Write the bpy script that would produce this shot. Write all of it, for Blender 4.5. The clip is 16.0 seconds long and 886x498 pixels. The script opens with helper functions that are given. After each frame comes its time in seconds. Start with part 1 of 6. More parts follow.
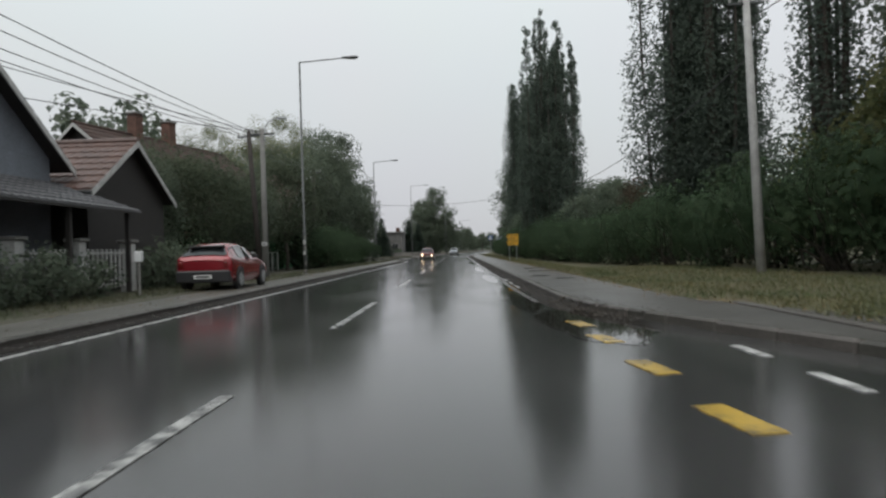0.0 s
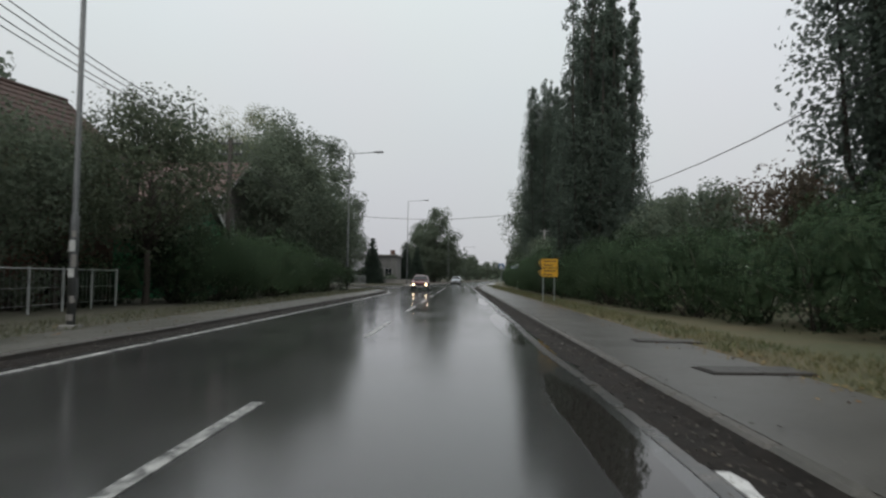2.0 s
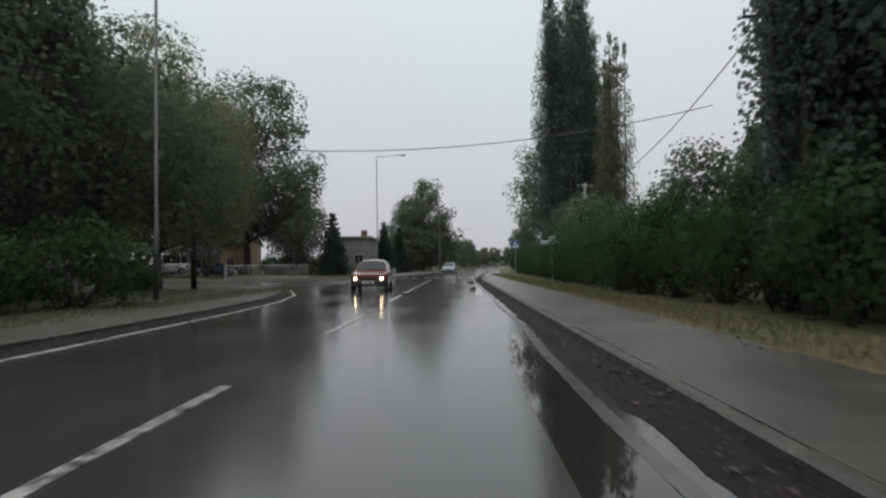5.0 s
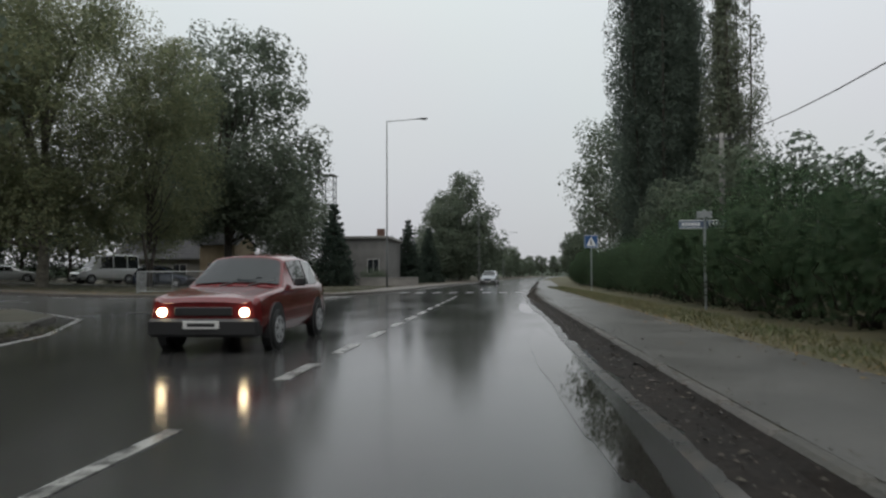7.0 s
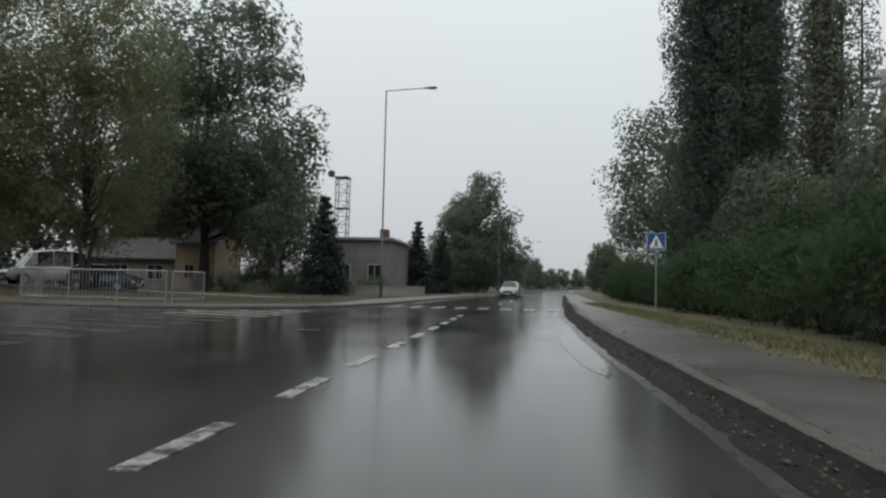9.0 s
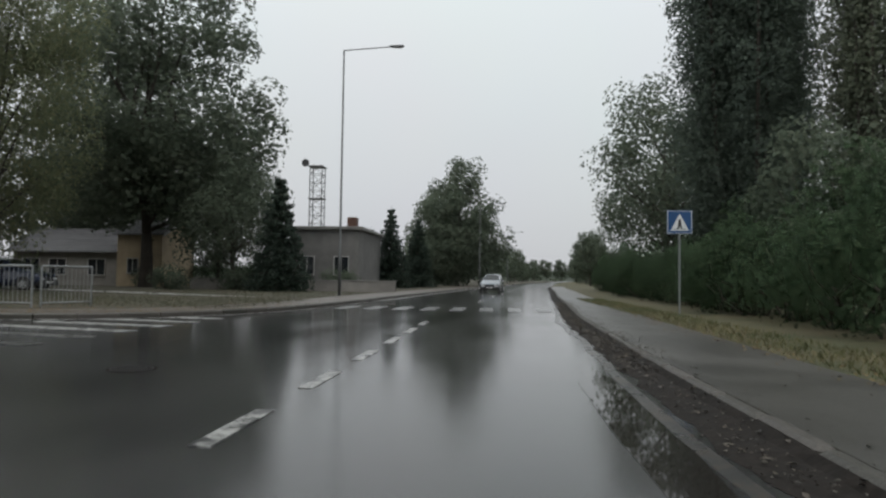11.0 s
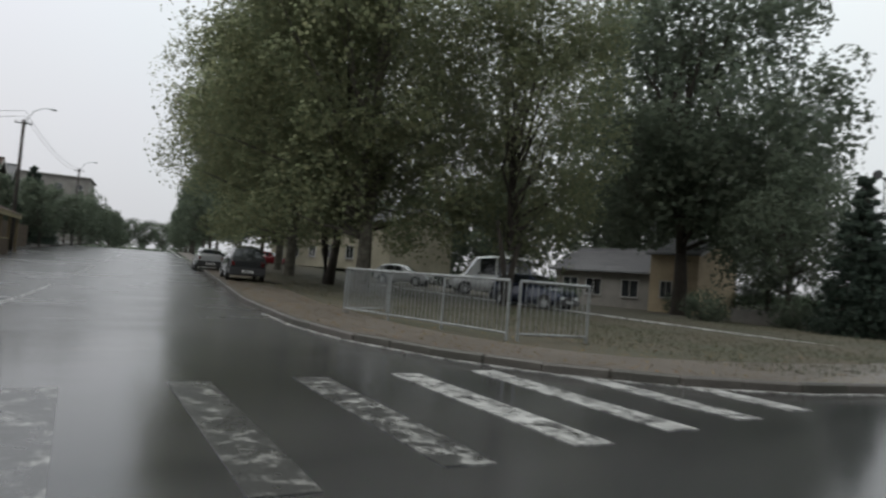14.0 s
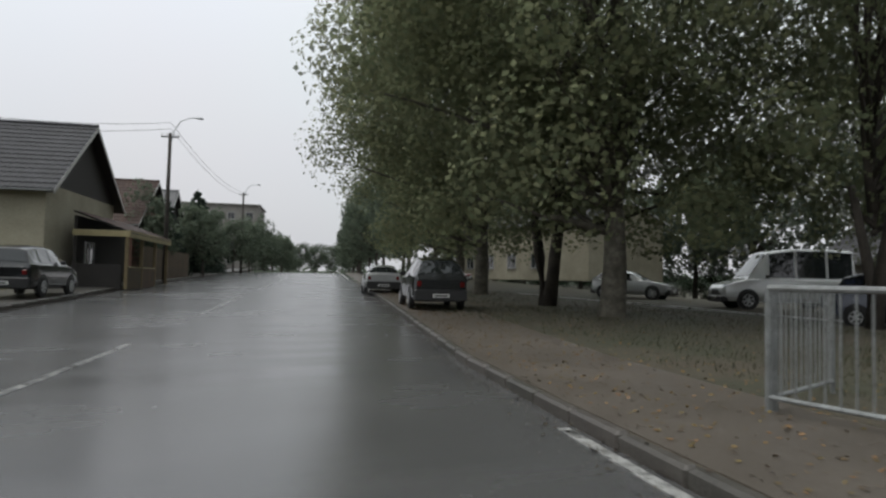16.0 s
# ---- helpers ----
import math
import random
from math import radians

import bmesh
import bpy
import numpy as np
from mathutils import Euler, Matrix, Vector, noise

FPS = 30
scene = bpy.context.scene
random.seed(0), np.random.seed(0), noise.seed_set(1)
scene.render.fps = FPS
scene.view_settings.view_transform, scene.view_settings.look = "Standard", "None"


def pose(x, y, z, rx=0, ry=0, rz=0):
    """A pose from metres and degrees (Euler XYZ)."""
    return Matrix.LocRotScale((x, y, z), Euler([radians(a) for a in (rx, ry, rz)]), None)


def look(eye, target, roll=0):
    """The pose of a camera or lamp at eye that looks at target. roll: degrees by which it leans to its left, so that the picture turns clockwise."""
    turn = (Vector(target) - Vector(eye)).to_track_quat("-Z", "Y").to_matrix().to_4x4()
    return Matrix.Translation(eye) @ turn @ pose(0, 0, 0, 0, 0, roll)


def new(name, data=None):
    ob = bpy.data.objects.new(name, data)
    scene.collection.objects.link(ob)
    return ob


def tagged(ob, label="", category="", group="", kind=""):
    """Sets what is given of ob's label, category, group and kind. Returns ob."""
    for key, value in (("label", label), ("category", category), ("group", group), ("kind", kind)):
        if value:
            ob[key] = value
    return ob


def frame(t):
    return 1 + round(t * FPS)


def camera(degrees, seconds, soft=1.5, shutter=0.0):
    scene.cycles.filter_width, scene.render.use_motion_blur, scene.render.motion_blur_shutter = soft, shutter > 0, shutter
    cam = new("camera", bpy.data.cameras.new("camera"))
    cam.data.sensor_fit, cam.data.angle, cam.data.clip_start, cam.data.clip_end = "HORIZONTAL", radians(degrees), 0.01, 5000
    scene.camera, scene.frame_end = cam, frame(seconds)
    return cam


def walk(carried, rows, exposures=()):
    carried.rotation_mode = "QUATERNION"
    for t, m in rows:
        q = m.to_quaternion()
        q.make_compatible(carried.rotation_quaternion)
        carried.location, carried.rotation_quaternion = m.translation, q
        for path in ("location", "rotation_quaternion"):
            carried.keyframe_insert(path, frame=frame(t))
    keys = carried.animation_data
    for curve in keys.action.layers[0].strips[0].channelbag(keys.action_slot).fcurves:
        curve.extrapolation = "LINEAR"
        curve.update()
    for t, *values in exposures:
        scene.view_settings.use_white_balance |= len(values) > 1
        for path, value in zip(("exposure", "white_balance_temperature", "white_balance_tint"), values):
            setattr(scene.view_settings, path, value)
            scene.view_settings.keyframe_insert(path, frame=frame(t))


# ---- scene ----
cam = camera(67.5, 16.0, soft=2.4, shutter=0.2)
PATH = [
    (0, (1.143, 2.408, 1.125), (1.099, 4.407, 1.129), -1.7),
    (0.5, (0.965, 7.249, 1.106), (0.961, 9.249, 1.117), 0.1),
    (1, (1.051, 12.289, 1.176), (1.063, 14.289, 1.195), -0.0),
    (1.5, (1.207, 17.163, 1.216), (1.166, 19.162, 1.282), 0.7),
    (2, (1.165, 22.178, 1.213), (1.11, 24.176, 1.301), 0.9),
    (2.5, (1.248, 27.207, 1.163), (1.242, 29.207, 1.206), 0.3),
    (3, (1.292, 32.27, 1.147), (1.289, 34.269, 1.196), 0.1),
    (3.5, (1.263, 36.819, 1.08), (1.266, 38.818, 1.154), 1.2),
    (4, (1.377, 41.491, 1.126), (1.374, 43.49, 1.171), 0.3),
    (6.5, (1.523, 70.423, 1.103), (1.403, 72.418, 1.178), -0.6),
    (7, (1.57, 74.424, 1.097), (1.397, 76.415, 1.177), -0.2),
    (7.5, (1.565, 77.636, 1.092), (1.372, 79.626, 1.162), -0.7),
    (8, (1.528, 80.441, 1.148), (1.333, 82.43, 1.231), -0.8),
    (8.5, (1.445, 83.025, 1.087), (1.252, 85.013, 1.188), -0.3),
    (9, (1.338, 85.135, 1.021), (1.103, 87.117, 1.133), 1.3),
    (11.5, (1.224, 92.558, 1.163), (1.048, 94.549, 1.244), 0.7),
    (12, (1.077, 93.749, 1.152), (0.787, 95.726, 1.22), 1.6),
    (12.5, (0.692, 95.275, 1.189), (0.323, 97.24, 1.231), 1.1),
    (13, (-0.016, 96.813, 1.25), (-0.691, 98.695, 1.24), 0.6),
    (13.5, (-1.473, 98.43, 1.263), (-2.619, 100.068, 1.285), 3.1),
    (14, (-2.876, 99.555, 1.258), (-4.397, 100.85, 1.351), 4.6),
    (14.5, (-6.071, 101.353, 1.276), (-7.742, 102.447, 1.367), 1.1),
    (15, (-8.638, 102.255, 1.473), (-10.319, 103.326, 1.632), 0.5),
    (15.5, (-10.833, 102.57, 1.428), (-12.634, 103.427, 1.578), 1.9),
    (16, (-13.963, 103.486, 1.356), (-15.743, 104.391, 1.453), 1.3),
]
walk(cam, [(t, look(e, a, roll)) for t, e, a, roll in PATH], [(0.0, 0.0), (1.0, -0.04), (2.5, -0.1), (7.0, -0.1), (9.0, -0.04), (12.0, 0.0), (13.2, 0.14), (14.5, 0.17), (15.0, 0.15), (16.0, 0.10)])

# World: an even rain-grey sky.
world = bpy.data.worlds.new("overcast")
scene.world = world
world.use_nodes = True
wn, wl = world.node_tree.nodes, world.node_tree.links
wn.clear()
w_out, w_bg = wn.new("ShaderNodeOutputWorld"), wn.new("ShaderNodeBackground")
w_sky, w_hsv, w_mix = wn.new("ShaderNodeTexSky"), wn.new("ShaderNodeHueSaturation"), wn.new("ShaderNodeMix")
w_sky.sky_type, w_sky.sun_disc = "NISHITA", False
w_sky.sun_elevation, w_sky.sun_rotation = radians(48), radians(200)
w_hsv.inputs["Saturation"].default_value = 0.12
w_hsv.inputs["Value"].default_value = 0.8
w_mix.data_type = "RGBA"
w_mix.inputs[0].default_value = 0.88
w_tc, w_sep, w_ramp = wn.new("ShaderNodeTexCoord"), wn.new("ShaderNodeSeparateXYZ"), wn.new("ShaderNodeValToRGB")
w_ramp.color_ramp.elements[0].position, w_ramp.color_ramp.elements[0].color = 0.0, (3.88, 3.92, 4.11, 1)
w_ramp.color_ramp.elements[1].position, w_ramp.color_ramp.elements[1].color = 0.42, (6.20, 6.61, 6.84, 1)
w_noise, w_mul = wn.new("ShaderNodeTexNoise"), wn.new("ShaderNodeMix")
w_noise.inputs["Scale"].default_value, w_noise.inputs["Detail"].default_value = 2.2, 3.0
w_mul.data_type, w_mul.blend_type = "RGBA", "MULTIPLY"
w_mul.inputs[0].default_value = 0.10
wl.new(w_tc.outputs["Generated"], w_sep.inputs[0])
wl.new(w_sep.outputs["Z"], w_ramp.inputs[0])
wl.new(w_tc.outputs["Generated"], w_noise.inputs["Vector"])
wl.new(w_ramp.outputs[0], w_mul.inputs[6])
wl.new(w_noise.outputs["Color"], w_mul.inputs[7])
wl.new(w_sky.outputs[0], w_hsv.inputs["Color"])
wl.new(w_hsv.outputs[0], w_mix.inputs[6])
wl.new(w_mul.outputs[2], w_mix.inputs[7])
wl.new(w_mix.outputs[2], w_bg.inputs[0])
wl.new(w_bg.outputs[0], w_out.inputs[0])
w_bg.inputs["Strength"].default_value = 0.145

sun = new("sun", bpy.data.lights.new("sun", "SUN"))
sun.data.energy, sun.data.angle, sun.data.color = 1.5, radians(60), (1.0, 0.98, 0.95)
sun.matrix_world = look((0, 0, 60), (8, 26, 0))

# ---- materials ----


def material(name, colour, rough=0.8, metal=0.0, vary=0.25, grain=30.0, stain=1.5, bump=0.15, second=None, spec=0.5,
             coat=0.0, per="", wet=0.0, spread=0.2):
    """A surface with variation at two scales, fine relief, and (per) a shade of its own for each piece."""
    m = bpy.data.materials.new(name)
    m.use_nodes = True
    n, l = m.node_tree.nodes, m.node_tree.links
    b = n["Principled BSDF"]
    tc = n.new("ShaderNodeTexCoord")
    n1, n2 = n.new("ShaderNodeTexNoise"), n.new("ShaderNodeTexNoise")
    n1.inputs["Scale"].default_value, n1.inputs["Detail"].default_value = grain, 6.0
    n2.inputs["Scale"].default_value, n2.inputs["Detail"].default_value = stain, 4.0
    n2.inputs["Roughness"].default_value = 0.65
    l.new(tc.outputs["Object"], n1.inputs["Vector"])
    l.new(tc.outputs["Object"], n2.inputs["Vector"])
    second = second or tuple(c * (1 - vary) for c in colour)
    r = n.new("ShaderNodeValToRGB")
    r.color_ramp.elements[0].position, r.color_ramp.elements[1].position = 0.35, 0.65
    r.color_ramp.elements[0].color, r.color_ramp.elements[1].color = (*second, 1), (*colour, 1)
    l.new(n2.outputs["Fac"], r.inputs[0])
    mx = n.new("ShaderNodeMix")
    mx.data_type, mx.blend_type = "RGBA", "MULTIPLY"
    mx.inputs[0].default_value = min(1.0, vary * 1.6)
    l.new(r.outputs[0], mx.inputs[6])
    gr = n.new("ShaderNodeValToRGB")
    gr.color_ramp.elements[0].position, gr.color_ramp.elements[1].position = 0.3, 0.75
    gr.color_ramp.elements[0].color, gr.color_ramp.elements[1].color = (0.45, 0.45, 0.45, 1), (1.15, 1.15, 1.15, 1)
    l.new(n1.outputs["Fac"], gr.inputs[0])
    l.new(gr.outputs[0], mx.inputs[7])
    last = mx.outputs[2]
    if per:
        hs = n.new("ShaderNodeHueSaturation")
        if per == "object":
            src = n.new("ShaderNodeObjectInfo").outputs["Random"]
        else:
            src = n.new("ShaderNodeNewGeometry").outputs["Random Per Island"]
        mr = n.new("ShaderNodeMapRange")
        mr.inputs["To Min"].default_value, mr.inputs["To Max"].default_value = 1 - spread, 1 + spread
        mh = n.new("ShaderNodeMapRange")
        mh.inputs["To Min"].default_value, mh.inputs["To Max"].default_value = 0.53, 0.485
        l.new(src, mr.inputs[0])
        l.new(src, mh.inputs[0])
        l.new(mr.outputs[0], hs.inputs["Value"])
        l.new(mh.outputs[0], hs.inputs["Hue"])
        l.new(last, hs.inputs["Color"])
        last = hs.outputs[0]
    l.new(last, b.inputs["Base Color"])
    rr = n.new("ShaderNodeMapRange")
    rr.inputs["To Min"].default_value = max(0.03, rough - 0.12 - wet)
    rr.inputs["To Max"].default_value = min(1.0, rough + 0.10)
    l.new(n2.outputs["Fac"], rr.inputs[0])
    l.new(rr.outputs[0], b.inputs["Roughness"])
    b.inputs["Metallic"].default_value = metal
    b.inputs["Specular IOR Level"].default_value = spec
    b.inputs["Coat Weight"].default_value = coat
    b.inputs["Coat Roughness"].default_value = 0.06
    if bump:
        bp = n.new("ShaderNodeBump")
        bp.inputs["Strength"].default_value, bp.inputs["Distance"].default_value = bump, 0.02
        l.new(n1.outputs["Fac"], bp.inputs["Height"])
        l.new(bp.outputs[0], b.inputs["Normal"])
    return m


def wet_asphalt():
    """Dark asphalt under a broken film of rain: smooth where water stands, rougher on the crown."""
    m = bpy.data.materials.new("wet_asphalt")
    m.use_nodes = True
    n, l = m.node_tree.nodes, m.node_tree.links
    b = n["Principled BSDF"]
    tc, mp = n.new("ShaderNodeTexCoord"), n.new("ShaderNodeMapping")
    mp.inputs["Scale"].default_value = (1.0, 0.16, 1.0)
    l.new(tc.outputs["Object"], mp.inputs[0])
    tracks, patches, grit, ripple = [n.new("ShaderNodeTexNoise") for _ in range(4)]
    for t, s, d in ((tracks, 1.1, 3.0), (patches, 0.35, 5.0), (grit, 55.0, 4.0), (ripple, 5.0, 3.0)):
        t.inputs["Scale"].default_value, t.inputs["Detail"].default_value = s, d
    l.new(mp.outputs[0], tracks.inputs["Vector"])
    for t in (patches, grit, ripple):
        l.new(tc.outputs["Object"], t.inputs["Vector"])
    r = n.new("ShaderNodeValToRGB")
    r.color_ramp.elements[0].position, r.color_ramp.elements[1].position = 0.3, 0.72
    r.color_ramp.elements[0].color, r.color_ramp.elements[1].color = (0.042, 0.043, 0.043, 1), (0.080, 0.080, 0.078, 1)
    add = n.new("ShaderNodeMath")
    add.operation = "MULTIPLY_ADD"
    add.inputs[1].default_value, add.inputs[2].default_value = 0.5, 0.0
    sm = n.new("ShaderNodeMath")
    l.new(tracks.outputs["Fac"], add.inputs[0])
    half = n.new("ShaderNodeMath")
    half.operation = "MULTIPLY"
    half.inputs[1].default_value = 0.5
    l.new(patches.outputs["Fac"], half.inputs[0])
    l.new(add.outputs[0], sm.inputs[0])
    l.new(half.outputs[0], sm.inputs[1])
    l.new(sm.outputs[0], r.inputs[0])
    gr = n.new("ShaderNodeMix")
    gr.data_type, gr.blend_type = "RGBA", "MULTIPLY"
    gr.inputs[0].default_value = 0.55
    l.new(r.outputs[0], gr.inputs[6])
    l.new(grit.outputs["Color"], gr.inputs[7])
    rr = n.new("ShaderNodeMapRange")
    rr.inputs["From Min"].default_value, rr.inputs["From Max"].default_value = 0.33, 0.66
    rr.inputs["To Min"].default_value, rr.inputs["To Max"].default_value = 0.065, 0.17
    l.new(sm.outputs[0], rr.inputs[0])
    xyz, street_mask, coarse = n.new("ShaderNodeSeparateXYZ"), n.new("ShaderNodeMapRange"), n.new("ShaderNodeMath")
    l.new(tc.outputs["Object"], xyz.inputs[0])
    l.new(xyz.outputs["X"], street_mask.inputs[0])
    street_mask.inputs["From Min"].default_value, street_mask.inputs["From Max"].default_value = -9.0, -17.0  # ramps in along the side street, which is made coarser
    coarse.operation = "MULTIPLY_ADD"
    coarse.inputs[1].default_value = 0.13
    l.new(street_mask.outputs[0], coarse.inputs[0])
    l.new(rr.outputs[0], coarse.inputs[2])
    l.new(coarse.outputs[0], b.inputs["Roughness"])
    grey = n.new("ShaderNodeMix")  # and paler: an added grey stands in for sky reflected in the wet
    grey.data_type, grey.blend_type = "RGBA", "ADD"
    grey.inputs[7].default_value = (0.034, 0.034, 0.034, 1)
    l.new(street_mask.outputs[0], grey.inputs[0])
    l.new(gr.outputs[2], grey.inputs[6])
    l.new(grey.outputs[2], b.inputs["Base Color"])
    b.inputs["IOR"].default_value = 1.4
    mixh = n.new("ShaderNodeMath")
    mixh.operation = "MULTIPLY_ADD"
    mixh.inputs[1].default_value = 0.35
    l.new(ripple.outputs["Fac"], mixh.inputs[0])
    l.new(grit.outputs["Fac"], mixh.inputs[2])
    bp = n.new("ShaderNodeBump")
    bp.inputs["Strength"].default_value, bp.inputs["Distance"].default_value = 0.10, 0.006
    l.new(mixh.outputs[0], bp.inputs["Height"])
    l.new(bp.outputs[0], b.inputs["Normal"])
    return m


def worn_paint(name, colour, cover=0.5):
    """Road paint worn through to the asphalt beneath it."""
    m = material(name, colour, 0.3, vary=0.3, grain=40, stain=2.5, bump=0.1)
    n, l = m.node_tree.nodes, m.node_tree.links
    b = n["Principled BSDF"]
    tc, t = n.new("ShaderNodeTexCoord"), n.new("ShaderNodeTexNoise")
    t.inputs["Scale"].default_value, t.inputs["Detail"].default_value, t.inputs["Roughness"].default_value = 4.0, 8.0, 0.75
    l.new(tc.outputs["Object"], t.inputs["Vector"])
    r = n.new("ShaderNodeValToRGB")
    r.color_ramp.elements[0].position, r.color_ramp.elements[1].position = cover - 0.06, cover + 0.06
    r.color_ramp.elements[0].color, r.color_ramp.elements[1].color = (0, 0, 0, 1), (1, 1, 1, 1)
    l.new(t.outputs["Fac"], r.inputs[0])
    old = b.inputs["Base Color"].links[0].from_socket
    mx = n.new("ShaderNodeMix")
    mx.data_type = "RGBA"
    mx.inputs[6].default_value = (0.045, 0.045, 0.044, 1)
    l.new(r.outputs[0], mx.inputs[0])
    l.new(old, mx.inputs[7])
    l.new(mx.outputs[2], b.inputs["Base Color"])
    return m


def leaf_material(name, colour, second, through_light=0.45, gaps=0.10):
    m = material(name, colour, 0.7, vary=0.15, grain=2.5, stain=0.5, bump=0, second=second, per="island", spec=0.12, spread=0.13)
    n, l = m.node_tree.nodes, m.node_tree.links
    b = n["Principled BSDF"]
    tr, mix = n.new("ShaderNodeBsdfTranslucent"), n.new("ShaderNodeMixShader")
    l.new(b.inputs["Base Color"].links[0].from_socket, tr.inputs["Color"])
    mix.inputs[0].default_value = through_light
    l.new(b.outputs[0], mix.inputs[1])
    l.new(tr.outputs[0], mix.inputs[2])
    gap, thin = n.new("ShaderNodeBsdfTransparent"), n.new("ShaderNodeMixShader")  # each blade stands for a sprig with gaps
    thin.inputs[0].default_value = gaps
    l.new(mix.outputs[0], thin.inputs[1])
    l.new(gap.outputs[0], thin.inputs[2])
    l.new(thin.outputs[0], n["Material Output"].inputs["Surface"])
    return m


def glow(name, colour, strength):
    m = bpy.data.materials.new(name)
    m.use_nodes = True
    b = m.node_tree.nodes["Principled BSDF"]
    b.inputs["Base Color"].default_value = (*colour, 1)
    b.inputs["Emission Color"].default_value = (*colour, 1)
    b.inputs["Emission Strength"].default_value = strength
    return m


def glass(name, tint, rough=0.05):
    m = bpy.data.materials.new(name)
    m.use_nodes = True
    b = m.node_tree.nodes["Principled BSDF"]
    b.inputs["Base Color"].default_value = (*tint, 1)
    b.inputs["Roughness"].default_value = rough
    b.inputs["IOR"].default_value = 1.5
    b.inputs["Coat Weight"].default_value = 0.5
    return m


ASPHALT = wet_asphalt()
PATH_ASPHALT = material("path_asphalt", (0.082, 0.078, 0.069), 0.45, vary=0.35, grain=45, stain=0.5, bump=0.35, wet=0.12)
PATH_MUDDY = material("path_muddy", (0.112, 0.107, 0.094), 0.5, vary=0.45, grain=30, stain=1.1, bump=0.4, second=(0.070, 0.070, 0.056), wet=0.12)
PATH_BROWN = material("path_brown", (0.114, 0.097, 0.080), 0.5, vary=0.28, grain=30, stain=0.6, bump=0.25, second=(0.092, 0.078, 0.064), wet=0.1)
KERB = material("kerb_concrete", (0.085, 0.077, 0.066), 0.55, vary=0.35, grain=25, stain=3, bump=0.4, per="object")
GUTTER = material("gutter_dirt_shade", (0.023, 0.019, 0.016), 0.8, vary=0.5, grain=14, stain=2.2, bump=0.5, second=(0.016, 0.014, 0.012), spec=0.15)
# earth tone darkened to carry the shade beneath the tree crowns
EARTH = material("leafy_earth", (0.075, 0.060, 0.040), 0.85, vary=0.45, grain=12, stain=0.35, bump=0.6, second=(0.044, 0.046, 0.024))
GRASSY = material("verge_ground", (0.105, 0.085, 0.042), 0.85, vary=0.4, grain=14, stain=0.45, bump=0.6, second=(0.055, 0.062, 0.024))
VERGE_GREEN = material("verge_green", (0.058, 0.060, 0.036), 0.85, vary=0.45, grain=14, stain=0.6, bump=0.6, second=(0.080, 0.072, 0.050))
FIELD = material("far_ground", (0.06, 0.062, 0.035), 0.9, vary=0.4, grain=2, stain=0.05, bump=0.3)
WHITE_LINE = worn_paint("white_line", (0.62, 0.62, 0.6), 0.44)
WHITE_FADED = worn_paint("white_line_faded", (0.42, 0.42, 0.40), 0.55)
YELLOW_LINE = worn_paint("yellow_line", (0.54, 0.36, 0.06), 0.46)
LEAF_DARK = leaf_material("leaf_dark", (0.150, 0.175, 0.126), (0.112, 0.141, 0.101), 0.5)
LEAF_POPLAR = leaf_material("leaf_poplar", (0.132, 0.166, 0.130), (0.100, 0.130, 0.104), 0.55)
LEAF_PALE = leaf_material("leaf_pale", (0.185, 0.205, 0.145), (0.140, 0.160, 0.115))
LEAF_BUSH = leaf_material("leaf_bush", (0.068, 0.102, 0.052), (0.050, 0.080, 0.042), 0.45, 0.24)
LEAF_YELLOW = leaf_material("leaf_turning", (0.160, 0.145, 0.060), (0.085, 0.105, 0.045))
LEAF_PLANE = leaf_material("leaf_plane", (0.256, 0.268, 0.156), (0.192, 0.214, 0.128), 0.72, 0.11)
LEAF_MIXED = leaf_material("leaf_mixed", (0.112, 0.130, 0.084), (0.084, 0.106, 0.070))
LEAF_RED = leaf_material("leaf_rust", (0.10, 0.064, 0.046), (0.074, 0.070, 0.050))
NEEDLE = leaf_material("needle", (0.058, 0.080, 0.060), (0.042, 0.060, 0.046))
LITTER = material("fallen_leaves", (0.20, 0.12, 0.04), 0.6, vary=0.3, grain=8, stain=2, bump=0, per="island")
GRASS = material("grass_blades", (0.145, 0.122, 0.052), 0.6, vary=0.4, grain=6, stain=0.6, bump=0, second=(0.06, 0.085, 0.024), per="island")
GRASS_DARK = material("dark_grass_blades", (0.062, 0.074, 0.030), 0.6, vary=0.4, grain=6, stain=0.6, bump=0, second=(0.085, 0.080, 0.040), per="island")
# darker copy of the verge grass, canopy shade put into its colour
GRASS_SHADED = material("shaded_grass_blades", (0.080, 0.074, 0.036), 0.6, vary=0.4, grain=6, stain=0.6, bump=0, second=(0.045, 0.056, 0.022), per="island")
BARK = material("bark", (0.075, 0.062, 0.05), 0.9, vary=0.45, grain=18, stain=2, bump=0.8)
BARK_PALE = material("plane_bark", (0.16, 0.145, 0.115), 0.8, vary=0.5, grain=8, stain=3, bump=0.5, second=(0.07, 0.06, 0.045))
CONCRETE = material("pole_concrete", (0.24, 0.235, 0.22), 0.75, vary=0.3, grain=30, stain=2, bump=0.3)
STEEL = material("painted_steel", (0.115, 0.12, 0.12), 0.45, 0.5, vary=0.25, grain=20, stain=2, bump=0.05)
GALV = material("galvanised", (0.42, 0.44, 0.45), 0.4, 0.6, vary=0.25, grain=25, stain=4, bump=0.05)
CONCRETE_PALE = material("pale_concrete", (0.46, 0.455, 0.44), 0.75, vary=0.3, grain=30, stain=2, bump=0.3)
RAIL_WHITE = material("rail_paint", (0.29, 0.305, 0.305), 0.45, 0.1, vary=0.35, grain=20, stain=3, bump=0.1, second=(0.19, 0.195, 0.19))
